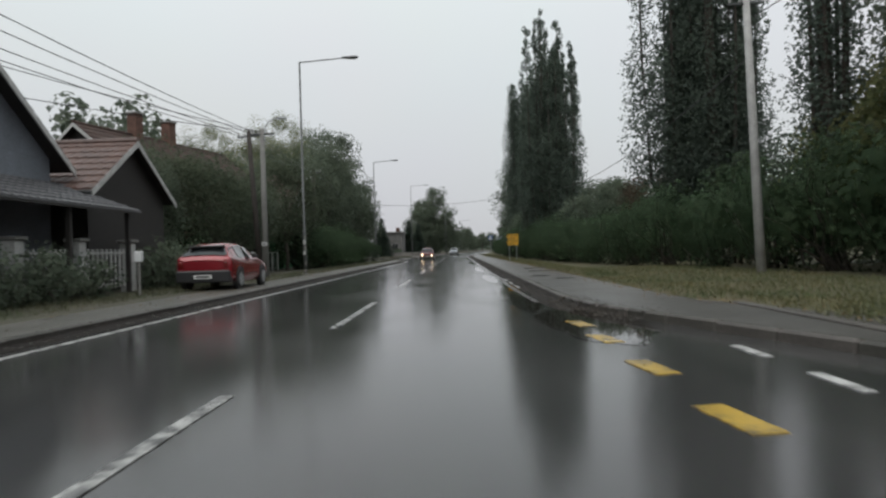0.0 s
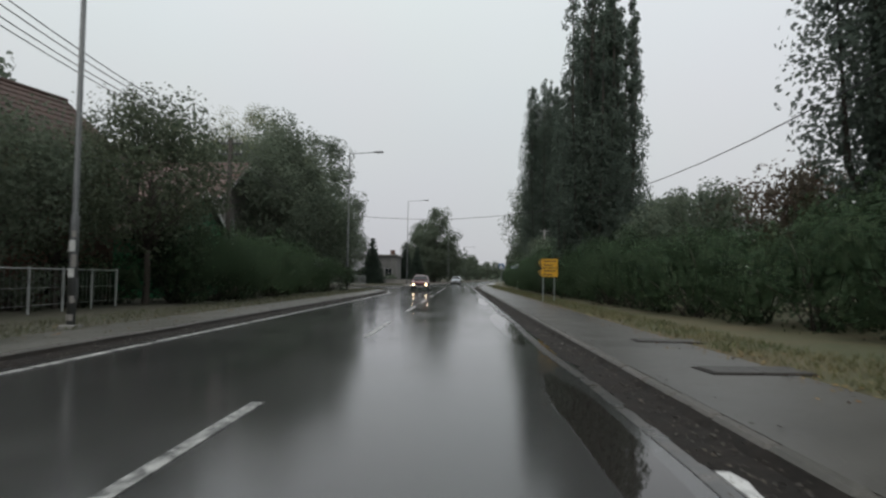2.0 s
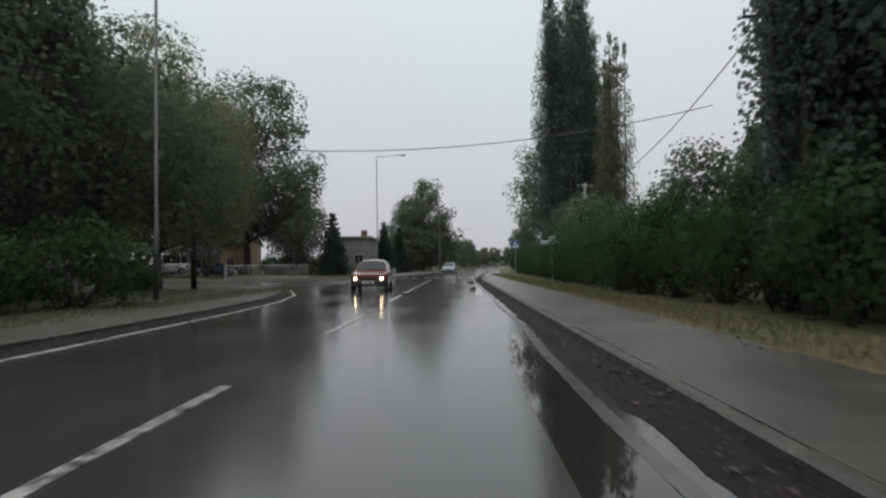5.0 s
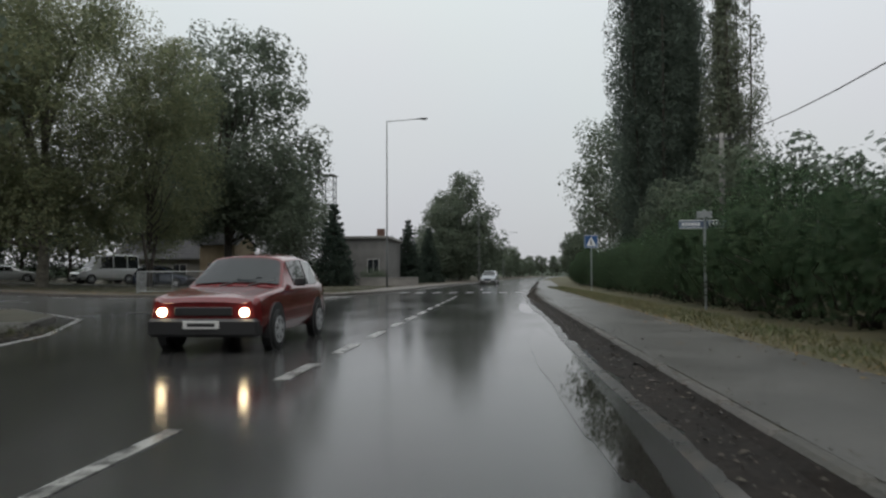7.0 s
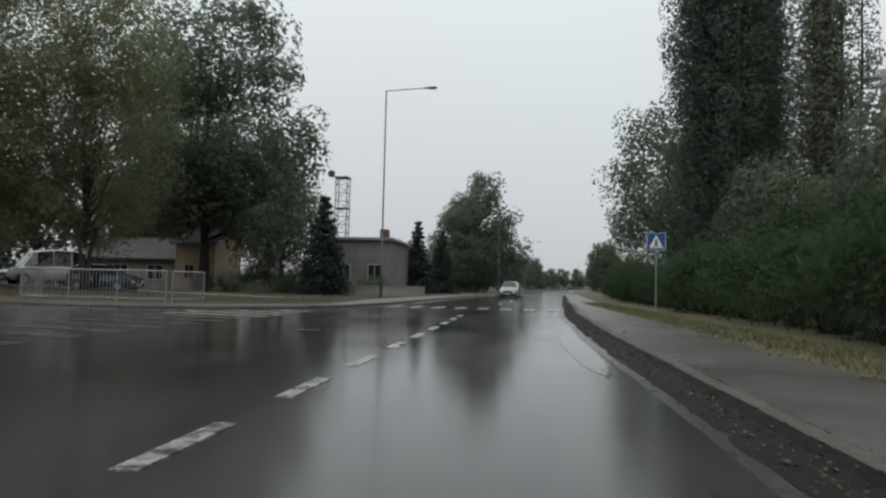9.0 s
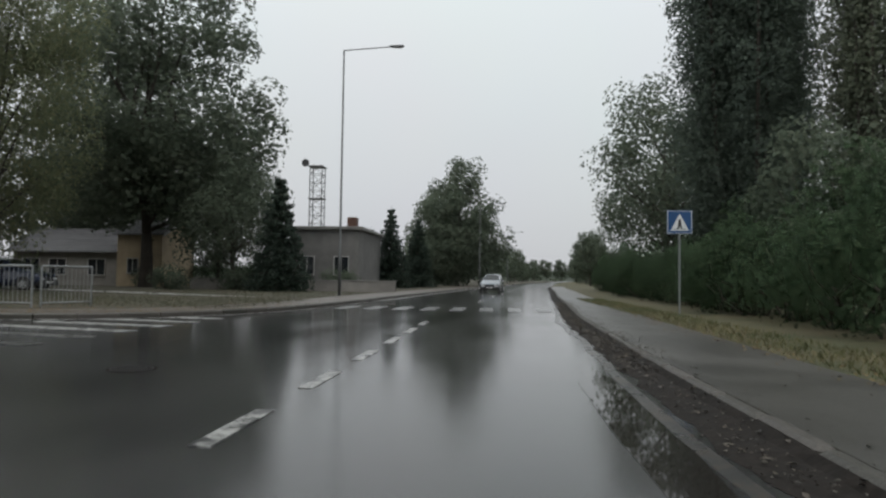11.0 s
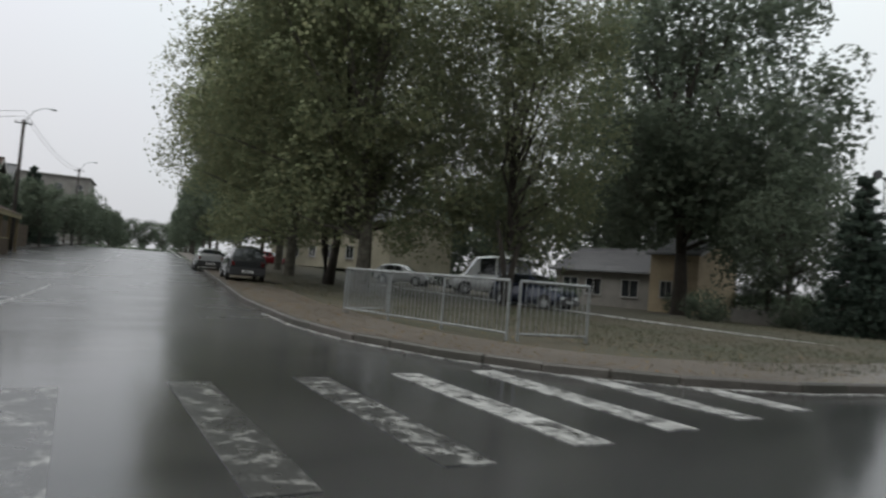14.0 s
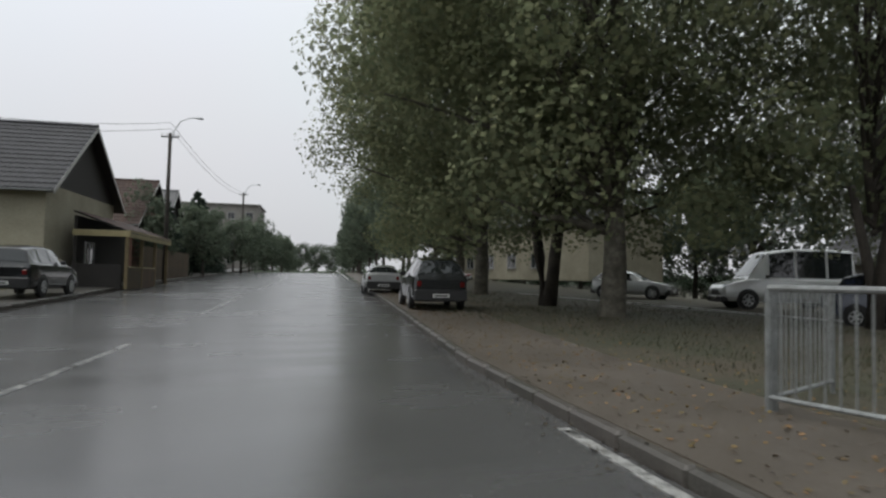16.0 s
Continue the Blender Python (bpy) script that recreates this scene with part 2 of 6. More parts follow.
WOOD_POLE = material("pole_wood", (0.055, 0.045, 0.038), 0.8, vary=0.4, grain=22, stain=3, bump=0.6)
WOOD_DARK = material("dark_boards", (0.030, 0.026, 0.023), 0.7, vary=0.4, grain=14, stain=2, bump=0.5)
WOOD_FENCE = material("fence_boards", (0.115, 0.075, 0.045), 0.75, vary=0.4, grain=16, stain=2, bump=0.5, per="object")
TILE = material("clay_tile", (0.140, 0.080, 0.066), 0.5, vary=0.45, grain=10, stain=1.2, bump=0.4, second=(0.092, 0.058, 0.050), per="island", spread=0.3)
TILE_BROWN = material("brown_tile", (0.085, 0.054, 0.045), 0.75, vary=0.4, grain=10, stain=1.2, bump=0.4, second=(0.058, 0.038, 0.033), per="island", spec=0.25)
TILE_SLATE = material("slate_tile", (0.062, 0.062, 0.067), 0.7, vary=0.35, grain=12, stain=1.0, bump=0.4, per="island", spec=0.3)
TILE_GREY = material("grey_tile", (0.12, 0.12, 0.125), 0.5, vary=0.35, grain=12, stain=1.0, bump=0.4, per="island")
PLASTER = material("plaster_grey", (0.27, 0.255, 0.235), 0.85, vary=0.3, grain=14, stain=0.7, bump=0.3)
PLASTER_SMOKE = material("plaster_smoke", (0.205, 0.20, 0.19), 0.85, vary=0.3, grain=14, stain=0.7, bump=0.3)
PLASTER_CREAM = material("plaster_cream", (0.40, 0.37, 0.28), 0.85, vary=0.25, grain=14, stain=0.6, bump=0.3)
PLASTER_PEACH = material("plaster_peach", (0.50, 0.40, 0.27), 0.85, vary=0.25, grain=14, stain=0.8, bump=0.3)
PLASTER_BLUE = material("plaster_blue_grey", (0.20, 0.22, 0.25), 0.85, vary=0.25, grain=14, stain=0.8, bump=0.3)
GREEN_WALL = material("green_plaster", (0.025, 0.19, 0.085), 0.8, vary=0.25, grain=14, stain=0.8, bump=0.25)
BRICK = material("brick_red", (0.17, 0.090, 0.066), 0.85, vary=0.4, grain=12, stain=1.5, bump=0.4)
YELLOW_WALL = material("yellow_plaster", (0.24, 0.185, 0.10), 0.85, vary=0.3, grain=14, stain=0.8, bump=0.3)
WHITE_TRIM = material("white_trim", (0.55, 0.55, 0.53), 0.6, vary=0.25, grain=20, stain=3, bump=0.1)
DARK_GLASS = glass("window_glass", (0.02, 0.023, 0.026))
CAR_GLASS = glass("car_glass", (0.018, 0.021, 0.023), 0.03)
RUBBER = material("rubber", (0.018, 0.018, 0.018), 0.7, vary=0.2, bump=0.1)
PLASTIC = material("black_plastic", (0.022, 0.022, 0.023), 0.5, vary=0.2, bump=0.05)
RIM = material("wheel_rim", (0.55, 0.56, 0.57), 0.4, 0.25, vary=0.2, bump=0.03)
LAMP_RED = glass("tail_glass", (0.12, 0.008, 0.008))
LAMP_CLEAR = glass("head_glass", (0.55, 0.56, 0.56))
HEADLIGHT = glow("headlight_lit", (1.0, 0.80, 0.48), 14.0)
PLATE = material("plate_white", (0.65, 0.65, 0.63), 0.4, vary=0.1, bump=0)
BAR_BLACK = material("lettering_black", (0.02, 0.02, 0.02), 0.5, vary=0.1, bump=0)
SIGN_YELLOW = material("sign_yellow", (0.68, 0.36, 0.02), 0.4, vary=0.15, grain=20, stain=2, bump=0)
SIGN_BLUE = material("sign_blue", (0.018, 0.075, 0.20), 0.35, vary=0.12, grain=20, stain=3, bump=0)
SIGN_WHITE = material("sign_white", (0.72, 0.73, 0.73), 0.35, vary=0.1, bump=0)


def paint(name, colour):
    return material(name, colour, 0.22, 0.25, vary=0.12, grain=90, stain=1.5, bump=0, coat=0.8)


PAINT_RED = paint("car_paint_red", (0.25, 0.014, 0.022))
PAINT_RED_OLD = paint("car_paint_old_red", (0.16, 0.016, 0.018))
PAINT_GREY = paint("car_paint_silver_grey", (0.27, 0.30, 0.33))
PAINT_SILVER = paint("car_paint_silver", (0.45, 0.46, 0.46))
PAINT_BLACK = paint("car_paint_black", (0.014, 0.015, 0.017))
PAINT_BLUE = paint("car_paint_dark_blue", (0.018, 0.026, 0.055))
PAINT_WHITE = paint("car_paint_white", (0.68, 0.69, 0.68))

# ---- mesh helpers ----


class Shape:
    """Vertices and faces gathered for one mesh."""

    def __init__(self):
        self.v, self.f = [], []

    def add(self, verts, faces):
        k = len(self.v)
        self.v += [tuple(p) for p in verts]
        self.f += [tuple(i + k for i in f) for f in faces]
        return self

    def box(self, x0, x1, y0, y1, z0, z1, m=None):
        p = [Vector((x, y, z)) for z in (z0, z1) for y in (y0, y1) for x in (x0, x1)]
        if m is not None:
            p = [m @ q for q in p]
        return self.add(p, [(0, 2, 3, 1), (4, 5, 7, 6), (0, 1, 5, 4), (2, 6, 7, 3), (0, 4, 6, 2), (1, 3, 7, 5)])

    def block(self, x0, x1, y0, y1, z0, z1, c=0.01, m=None):
        """A box whose upper and side edges are chamfered."""
        rings = [(c, z0), (0, z0 + c), (0, z1 - c), (c, z1)]
        p = []
        for ins, z in rings:
            a, b, d, e = x0 + ins, x1 - ins, y0 + ins, y1 - ins
            k = c * 0.7
            p += [(a + k, d, z), (b - k, d, z), (b, d + k, z), (b, e - k, z), (b - k, e, z), (a + k, e, z), (a, e - k, z), (a, d + k, z)]
        p = [Vector(q) for q in p]
        if m is not None:
            p = [m @ q for q in p]
        f = [tuple(reversed(range(8))), tuple(range(24, 32))]
        for r in range(3):
            for i in range(8):
                j = (i + 1) % 8
                f.append((r * 8 + i, r * 8 + j, r * 8 + 8 + j, r * 8 + 8 + i))
        return self.add(p, f)

    def tube(self, points, radii, sides=8, cap=True):
        pts = [Vector(p) for p in points]
        if not isinstance(radii, (list, tuple)):
            radii = [radii] * len(pts)
        k = len(self.v)
        for i, p in enumerate(pts):
            d = (pts[min(i + 1, len(pts) - 1)] - pts[max(i - 1, 0)]).normalized()
            a = d.orthogonal() if abs(d.z) > 0.99 else d.cross(Vector((0, 0, 1)))
            a.normalize()
            b = d.cross(a)
            for s in range(sides):
                t = 2 * math.pi * s / sides
                self.v.append(tuple(p + (a * math.cos(t) + b * math.sin(t)) * radii[i]))
        for i in range(len(pts) - 1):
            for s in range(sides):
                q = (s + 1) % sides
                self.f.append((k + i * sides + s, k + i * sides + q, k + (i + 1) * sides + q, k + (i + 1) * sides + s))
        if cap:
            self.f.append(tuple(k + s for s in reversed(range(sides))))
            self.f.append(tuple(k + (len(pts) - 1) * sides + s for s in range(sides)))
        return self

    def prism(self, outline, z0, z1):
        """A slab with a (convex or concave) outline seen from above, anticlockwise."""
        n = len(outline)
        p = [(x, y, z0) for x, y in outline] + [(x, y, z1) for x, y in outline]
        f = [tuple(range(n, 2 * n)), tuple(reversed(range(n)))]
        f += [(i, (i + 1) % n, (i + 1) % n + n, i + n) for i in range(n)]
        return self.add(p, f)

    def mesh(self, name, mat, smooth=False):
        me = bpy.data.meshes.new(name)
        me.from_pydata(self.v, [], self.f)
        me.materials.append(mat)
        if any(len(f) > 4 for f in self.f):
            bm = bmesh.new()
            bm.from_mesh(me)
            bmesh.ops.triangulate(bm, faces=[f for f in bm.faces if len(f.verts) > 4])
            bm.to_mesh(me)
            bm.free()
        if smooth:
            me.polygons.foreach_set("use_smooth", [True] * len(me.polygons))
        me.update()
        return me


SU, SN = Vector((-0.956, 0.292, 0)), Vector((0.292, 0.956, 0))  # side street: along it, and towards its north pavement


def rise(x, y):
    """How far the ground has climbed along the side street."""
    k = (x + 11) * SU.x + (y - 106) * SU.y - 11
    t = (x + 11) * SN.x + (y - 106) * SN.y
    z = 0.0 if k < -4 else (k + 4) ** 2 / 16 if k < 4 else min(k, 110.0)
    return 0.025 * z * float(np.interp(t, [-60, -45, 14, 30], [0, 1, 1, 0]))


def part(name, shape, mat, parent=None, label="", m=None, smooth=False):
    ob = new(name, shape if isinstance(shape, bpy.types.Mesh) else shape.mesh(name, mat, smooth))
    if parent is not None:
        ob.parent = parent
    if m is not None:
        ob.matrix_basis = m
    return tagged(ob, label)


def thing(name, m, label, category, group="", kind=""):
    ob = new(name)
    ob.matrix_basis = Matrix.Translation((0, 0, rise(m.translation.x, m.translation.y))) @ m
    return tagged(ob, label, category, group, kind)


def structure(name, shape, mat, label, category, m=None):
    return tagged(part(name, shape, mat, None, label, m), label, category, "", "structure")


def quads_mesh(name, centre, u, v, mat, fold=0.0, soft=None):
    """Many leaves: folded diamonds from arrays of centres and half-axes. soft: the normal each leaf is lit by."""
    k = len(centre)
    if soft is not None:
        v = v * np.where((np.cross(u, v) * soft).sum(axis=1, keepdims=True) < 0, -1.0, 1.0)
    nrm = np.cross(u, v)
    nrm /= np.linalg.norm(nrm, axis=1, keepdims=True) + 1e-9
    ln = np.linalg.norm(u, axis=1, keepdims=True)
    p = np.stack([centre - u, centre - v + nrm * ln * fold, centre + u, centre + v + nrm * ln * fold], axis=1).reshape(-1, 3)
    me = bpy.data.meshes.new(name)
    me.vertices.add(4 * k)
    me.vertices.foreach_set("co", p.astype(np.float32).ravel())
    me.loops.add(4 * k)
    me.loops.foreach_set("vertex_index", np.arange(4 * k, dtype=np.int32))
    me.polygons.add(k)
    me.polygons.foreach_set("loop_start", np.arange(0, 4 * k, 4, dtype=np.int32))
    me.update(calc_edges=True)
    me.materials.append(mat)
    if soft is not None:
        me.normals_split_custom_set_from_vertices(np.repeat(soft, 4, axis=0).astype(np.float32))
    return me


def leaf_cloud(name, rng, clumps, per_clump, size, mat, droop=0.3, upright=0.0):
    """Leaves round the clump centres (x, y, z, r): denser on the outside, outline uneven."""
    c = np.repeat(np.array([q[:3] for q in clumps]), per_clump, axis=0)
    r = np.repeat(np.array([q[3] for q in clumps]), per_clump)[:, None]
    k = len(c)
    d = rng.normal(size=(k, 3))
    d /= np.linalg.norm(d, axis=1, keepdims=True)
    rad = r * np.minimum(1.3, rng.uniform(0.55, 1.06, size=(k, 1)) ** 0.5 + rng.exponential(0.06, size=(k, 1)))
    pos = c + d * rad * np.array([1.0, 1.0, 1.0 + upright])
    nrm = d + rng.normal(scale=0.42, size=(k, 3)) + np.array([0, 0, 0.3])
    nrm /= np.linalg.norm(nrm, axis=1, keepdims=True)
    t = rng.normal(size=(k, 3)) + np.array([0, 0, -droop])
    u = np.cross(nrm, t)
    u /= np.linalg.norm(u, axis=1, keepdims=True) + 1e-9
    v = np.cross(nrm, u)
    s = size * rng.uniform(0.6, 1.35, size=(k, 1))
    g = (pos - pos.mean(axis=0)) / (pos.std(axis=0) + 1e-6)
    g /= np.linalg.norm(g, axis=1, keepdims=True) + 1e-6
    soft = 0.6 * g + 0.55 * d + 0.45 * nrm + np.array([0, 0, 0.2])
    soft /= np.linalg.norm(soft, axis=1, keepdims=True) + 1e-6
    return quads_mesh(name, pos, u * s, v * s * 0.78, mat, 0.18, soft)


def limb_points(a, b, rng, sag=0.12, n=4):
    a, b = Vector(a), Vector(b)
    out = []
    for i in range(n + 1):
        t = i / n
        p = a.lerp(b, t)
        if 0 < i < n:
            p += Vector(rng.normal(scale=(b - a).length * sag * 0.4, size=3))
        p.z += (b - a).length * sag * math.sin(t * math.pi) * 0.4
        out.append(p)
    return out


def broadleaf(rng, lobes, trunk_h, trunk_r, leaf, size, n_clumps, per_clump, bark, clump_r=(0.7, 1.5), fork=False):
    """Meshes of a trunk, of its limbs and of a crown that fills the lobes (x, y, z, rx, ry, rz)."""
    clumps = []
    weight = np.array([q[3] * q[4] * q[5] for q in lobes]) ** 0.8
    for i in rng.choice(len(lobes), size=n_clumps, p=weight / weight.sum()):
        x, y, z, rx, ry, rz = lobes[i]
        d = rng.normal(size=3)
        d /= np.linalg.norm(d)
        k = rng.uniform(0.25, 1.0) ** 0.45
        clumps.append((x + d[0] * rx * k, y + d[1] * ry * k, z + d[2] * rz * k, rng.uniform(*clump_r)))
    crown = leaf_cloud("crown", rng, clumps, per_clump, size, leaf)
    s = Shape()
    if fork:
        s.tube([(-0.1, 0, -0.2), (-0.35, 0, trunk_h * 0.5), (-0.9, 0.1, trunk_h * 1.15)], [trunk_r, trunk_r * 0.75, trunk_r * 0.5], 9)
        s.tube([(0.1, 0, -0.2), (0.3, 0.1, trunk_h * 0.5), (0.9, 0.0, trunk_h * 1.15)], [trunk_r, trunk_r * 0.7, trunk_r * 0.45], 9)
    else:
        s.tube([(0, 0, -0.2), (0.02, 0, 0.25), (0.06, 0.03, trunk_h * 0.5), (0, 0.05, trunk_h)],
               [trunk_r * 1.35, trunk_r, trunk_r * 0.85, trunk_r * 0.7], 10)
    top = max(z for _, _, z, *_ in lobes)
    trunk, s = s, Shape()
    s.tube(limb_points((0, 0, trunk_h * 0.95), (0, 0, top), rng, 0.05, 5), [trunk_r * k for k in (0.7, 0.55, 0.42, 0.3, 0.2, 0.08)], 7)
    for q in [clumps[int(i)] for i in rng.choice(len(clumps), size=min(22, len(clumps)), replace=False)]:
        z0 = trunk_h * 0.75 + max(0.0, (q[2] - trunk_h) * 0.35)
        s.tube(limb_points((0, 0, z0), q[:3], rng), [trunk_r * k for k in (0.38, 0.3, 0.2, 0.12, 0.04)], 6)
    return trunk.mesh("trunk", bark, True), s.mesh("boughs", bark, True), crown


def plant(name, meshes, m, label, category, group=""):
    """A trunk (or none), a joined rest of boughs and a crown."""
    t = thing(name, m, label, category, group)
    if meshes[0]:
        part("trunk", meshes[0], None, t)
    if meshes[1]:
        tagged(part("branchwork", meshes[1], None, t), "", "", "", "stuff")
    tagged(part("crown", meshes[2], None, t), "", "", "", "stuff")
    return t


def poplar_meshes(seed, h, r, n_spires, leaf=None, density=1.0, tops=(0.66, 0.97)):
    """A column of steep, tapering spires round a tall stem."""
    rng = np.random.default_rng(seed)
    clumps = []
    s = Shape()
    s.tube([(0, 0, -0.2), (0, 0, 0.3), (0, 0, h * 0.5), (0.1, 0, h * 0.93)], [0.5, 0.38, 0.24, 0.05], 9)
    trunk, s = s, Shape()
    for i in range(n_spires):
        a = rng.uniform(0, 2 * math.pi)
        off = r * rng.uniform(0.15, 0.72) if i else 0.0
        top = h * (1.0 if i == 0 else rng.uniform(*tops))
        w = r * rng.uniform(0.42, 0.60)
        x, y = off * math.cos(a), off * math.sin(a)
        s.tube([(0, 0, h * 0.06), (x * 0.8, y * 0.8, h * 0.2), (x, y, h * 0.5), (x * 1.05, y * 1.05, top * 0.97)], [0.13, 0.11, 0.07, 0.02], 6)
        for z in np.arange(h * 0.07, top, 0.75):
            t = (z - h * 0.07) / (top - h * 0.07)
            k = w * min(1.0, 0.45 + t * 2.2) * (1 - t) ** 0.45
            for _ in range(2 if k < 0.9 else 4):
                clumps.append((x + float(np.clip(rng.normal(scale=k * 0.5), -k, k)), y + float(np.clip(rng.normal(scale=k * 0.5), -k, k)), z + rng.normal(scale=0.35), min(0.75, max(0.22, k * rng.uniform(0.45, 0.8)))))
    crown = leaf_cloud("crown", rng, clumps, int(58 * density), 0.092, leaf or LEAF_POPLAR, 0.2, 0.5)
    return trunk.mesh("trunk", BARK, True), s.mesh("boughs", BARK, True), crown


def conifer_meshes(rng, h, r, tiers):
    s = Shape()
    s.tube([(0, 0, -0.2), (0, 0, h * 0.5), (0, 0, h * 0.98)], [h * 0.022, h * 0.014, 0.02], 8)
    trunk, s = s, Shape()
    clumps = []
    for i in range(tiers):
        t = i / tiers
        z, w = h * (0.08 + 0.9 * t), r * (1 - t) ** 0.85 + 0.1
        n = max(4, int(12 * (1 - t) + 3))
        for j in range(n):
            a = 2 * math.pi * (j + rng.uniform(-0.35, 0.35)) / n
            ww = w * rng.uniform(0.75, 1.12)
            for k in (0.35, 0.65, 0.95):
                clumps.append((ww * k * math.cos(a), ww * k * math.sin(a), z - ww * k * 0.25 + rng.normal(scale=0.1), max(0.14, w * 0.2)))
            s.tube([(0, 0, z), (ww * math.cos(a), ww * math.sin(a), z - ww * 0.25)], [0.04, 0.01], 4, False)
    crown = leaf_cloud("crown", rng, clumps, 34, 0.10, NEEDLE, 0.6)
    return trunk.mesh("trunk", BARK, True), s.mesh("boughs", BARK, True), crown


def bush_meshes(rng, w, d, h, leaf, n, size=0.074, per=56):
    clumps = []
    for _ in range(n):
        a = rng.normal(size=3)
        a /= np.linalg.norm(a)
        k = rng.uniform(0.2, 1.0) ** 0.4
        z = h * 0.48 + a[2] * h * 0.44 * k
        q = 1.0 - 0.25 * (z / h)
        clumps.append((a[0] * w * 0.5 * k * q, a[1] * d * 0.5 * k * q, max(0.15, z), rng.uniform(0.3, 0.62)))
    crown = leaf_cloud("crown", rng, clumps, per, size, leaf)
    s = Shape()
    for i in rng.choice(len(clumps), size=min(14, n), replace=False):
        q = clumps[int(i)]
        s.tube(limb_points((rng.normal(scale=0.2), rng.normal(scale=0.2), -0.15), q[:3], rng, 0.1), [0.045, 0.035, 0.025, 0.018, 0.008], 5)
    return None, s.mesh("stems", BARK, True), crown


# ---- ground, roads, pavements ----
EAST = [(5.7, -60), (5.7, 2), (5.3, 8), (4.3, 11), (3.45, 13.6), (3.2, 16), (3.2, 100), (3.4, 110), (4.1, 122), (4.7, 134), (5.9, 152),
        (7.4, 178), (9.6, 207), (17, 290), (32, 430), (75, 800)]
NORTH = [(64, 800), (22, 430), (7.5, 290), (0.4, 207), (-1.7, 178), (-3.4, 152), (-4.6, 134), (-5.2, 122), (-5.6, 115.8), (-6.15, 112.7), (-6.85, 110.4),
         (-7.8, 108.7), (-9.2, 107.4), (-11, 106.7), (-13.5, 106.4), (-16, 106.7), (-19, 107.5), (-23.2, 108.6), (-37.1, 113.0), (-100, 132.2), (-300, 193)]
SOUTH = [(-300, 179), (-100, 118.5), (-68, 109.2), (-51, 104.6), (-41, 102.4), (-31, 99.8), (-20, 96.2), (-13, 93.4), (-9.6, 90.3), (-7.4, 86),
         (-5.7, 80), (-4.95, 75), (-4.75, 70), (-4.75, -60)]


def finer(line, step=5.0):
    """The line with more points on its stretch along the side street."""
    out = []
    for p, q in zip(line, line[1:]):
        n = max(1, int((Vector(q) - Vector(p)).length / step)) if min(p[0], q[0]) > -140 and min(p[0], q[0]) < -8 else 1
        out += [(p[0] + (q[0] - p[0]) * i / n, p[1] + (q[1] - p[1]) * i / n) for i in range(n)]
    return out + [line[-1]]


NORTH, SOUTH = finer(NORTH), finer(SOUTH)


def offset_line(line, d):
    """The line moved d to its left."""
    out = []
    for i, p in enumerate(line):
        a, b = Vector(line[max(i - 1, 0)]), Vector(line[min(i + 1, len(line) - 1)])
        t = (b - a).normalized()
        out.append((p[0] - t.y * d, p[1] + t.x * d))
    return out


def between(line, lo, hi, axis=1):
    """The stretch of a line whose coordinate lies between lo and hi, cut at the ends."""
    out = []
    for p, q in zip(line, line[1:]):
        n = 24
        for i in range(n + 1):
            t = i / n
            r = (p[0] + (q[0] - p[0]) * t, p[1] + (q[1] - p[1]) * t)
            if lo <= r[axis] <= hi and (not out or (Vector(r) - Vector(out[-1])).length > 0.6):
                out.append(r)
    return out


structure("ground", Shape().add([(-2500, -2500, -0.06), (2500, -2500, -0.06), (2500, 2500, -0.06), (-2500, 2500, -0.06)], [(0, 1, 2, 3)]), FIELD,
          "grey-green open ground reaching the horizon", "ground")


def draped(shape):
    """The shape laid on the climbing ground."""
    shape.v = [(x, y, z + rise(x, y)) for x, y, z in shape.v]
    return shape


structure("road", draped(Shape().prism(EAST + NORTH + SOUTH, -0.05, 0.0)), ASPHALT, "rain-wet dark asphalt road with a side street", "road")
structure("verge_east", Shape().prism(offset_line(EAST, -0.1) + [(500, 800), (500, -60)], -0.05, 0.125), GRASSY, "brownish grass verge with fallen leaves", "verge")
structure("verge_north", Shape().prism(offset_line(NORTH, -0.1) + [(-300, 800)], -0.05, 0.125), EARTH, "leaf-strewn earth and thin grass under trees", "verge")
structure("verge_west", Shape().prism(offset_line(SOUTH, -0.1) + [(-300, -60)], -0.05, 0.125), VERGE_GREEN, "muddy dark green grass verge before the house plots", "verge")


def strip(name, line, d0, d1, z, mat, label, category):
    """A thin slab along a line, right of it by d0 to d1."""
    a, b = offset_line(line, -d0), offset_line(line, -d1)
    k = len(line)
    s = Shape()
    s.add([(*p, z) for p in a] + [(*p, z) for p in b] + [(*p, z - 0.05) for p in a] + [(*p, z - 0.05) for p in b],
          [(i + 1, i, k + i, k + i + 1) for i in range(k - 1)] + [(i, i + 1, 2 * k + i + 1, 2 * k + i) for i in range(k - 1)]
          + [(k + i + 1, k + i, 3 * k + i, 3 * k + i + 1) for i in range(k - 1)])
    return structure(name, draped(s), mat, label, category)


def sloping_verge(name, line, widths, mat, label):
    """Ground beside the climbing street, from its kerb outwards."""
    rows = [offset_line(line, -w) for w in widths]
    k = len(line)
    g = Shape().add([(x, y, 0.127) for r in rows for x, y in r], [(r * k + i + 1, r * k + i, r * k + k + i, r * k + k + i + 1) for r in range(len(rows) - 1) for i in range(k - 1)])
    return structure(name, draped(g), mat, label, "verge")


sloping_verge("verge_north_slope", [q for q in NORTH if -200 < q[0] < -13], (0.12, 4, 9, 14, 19, 24, 31), EARTH, "leaf-strewn earth rising along the side street")
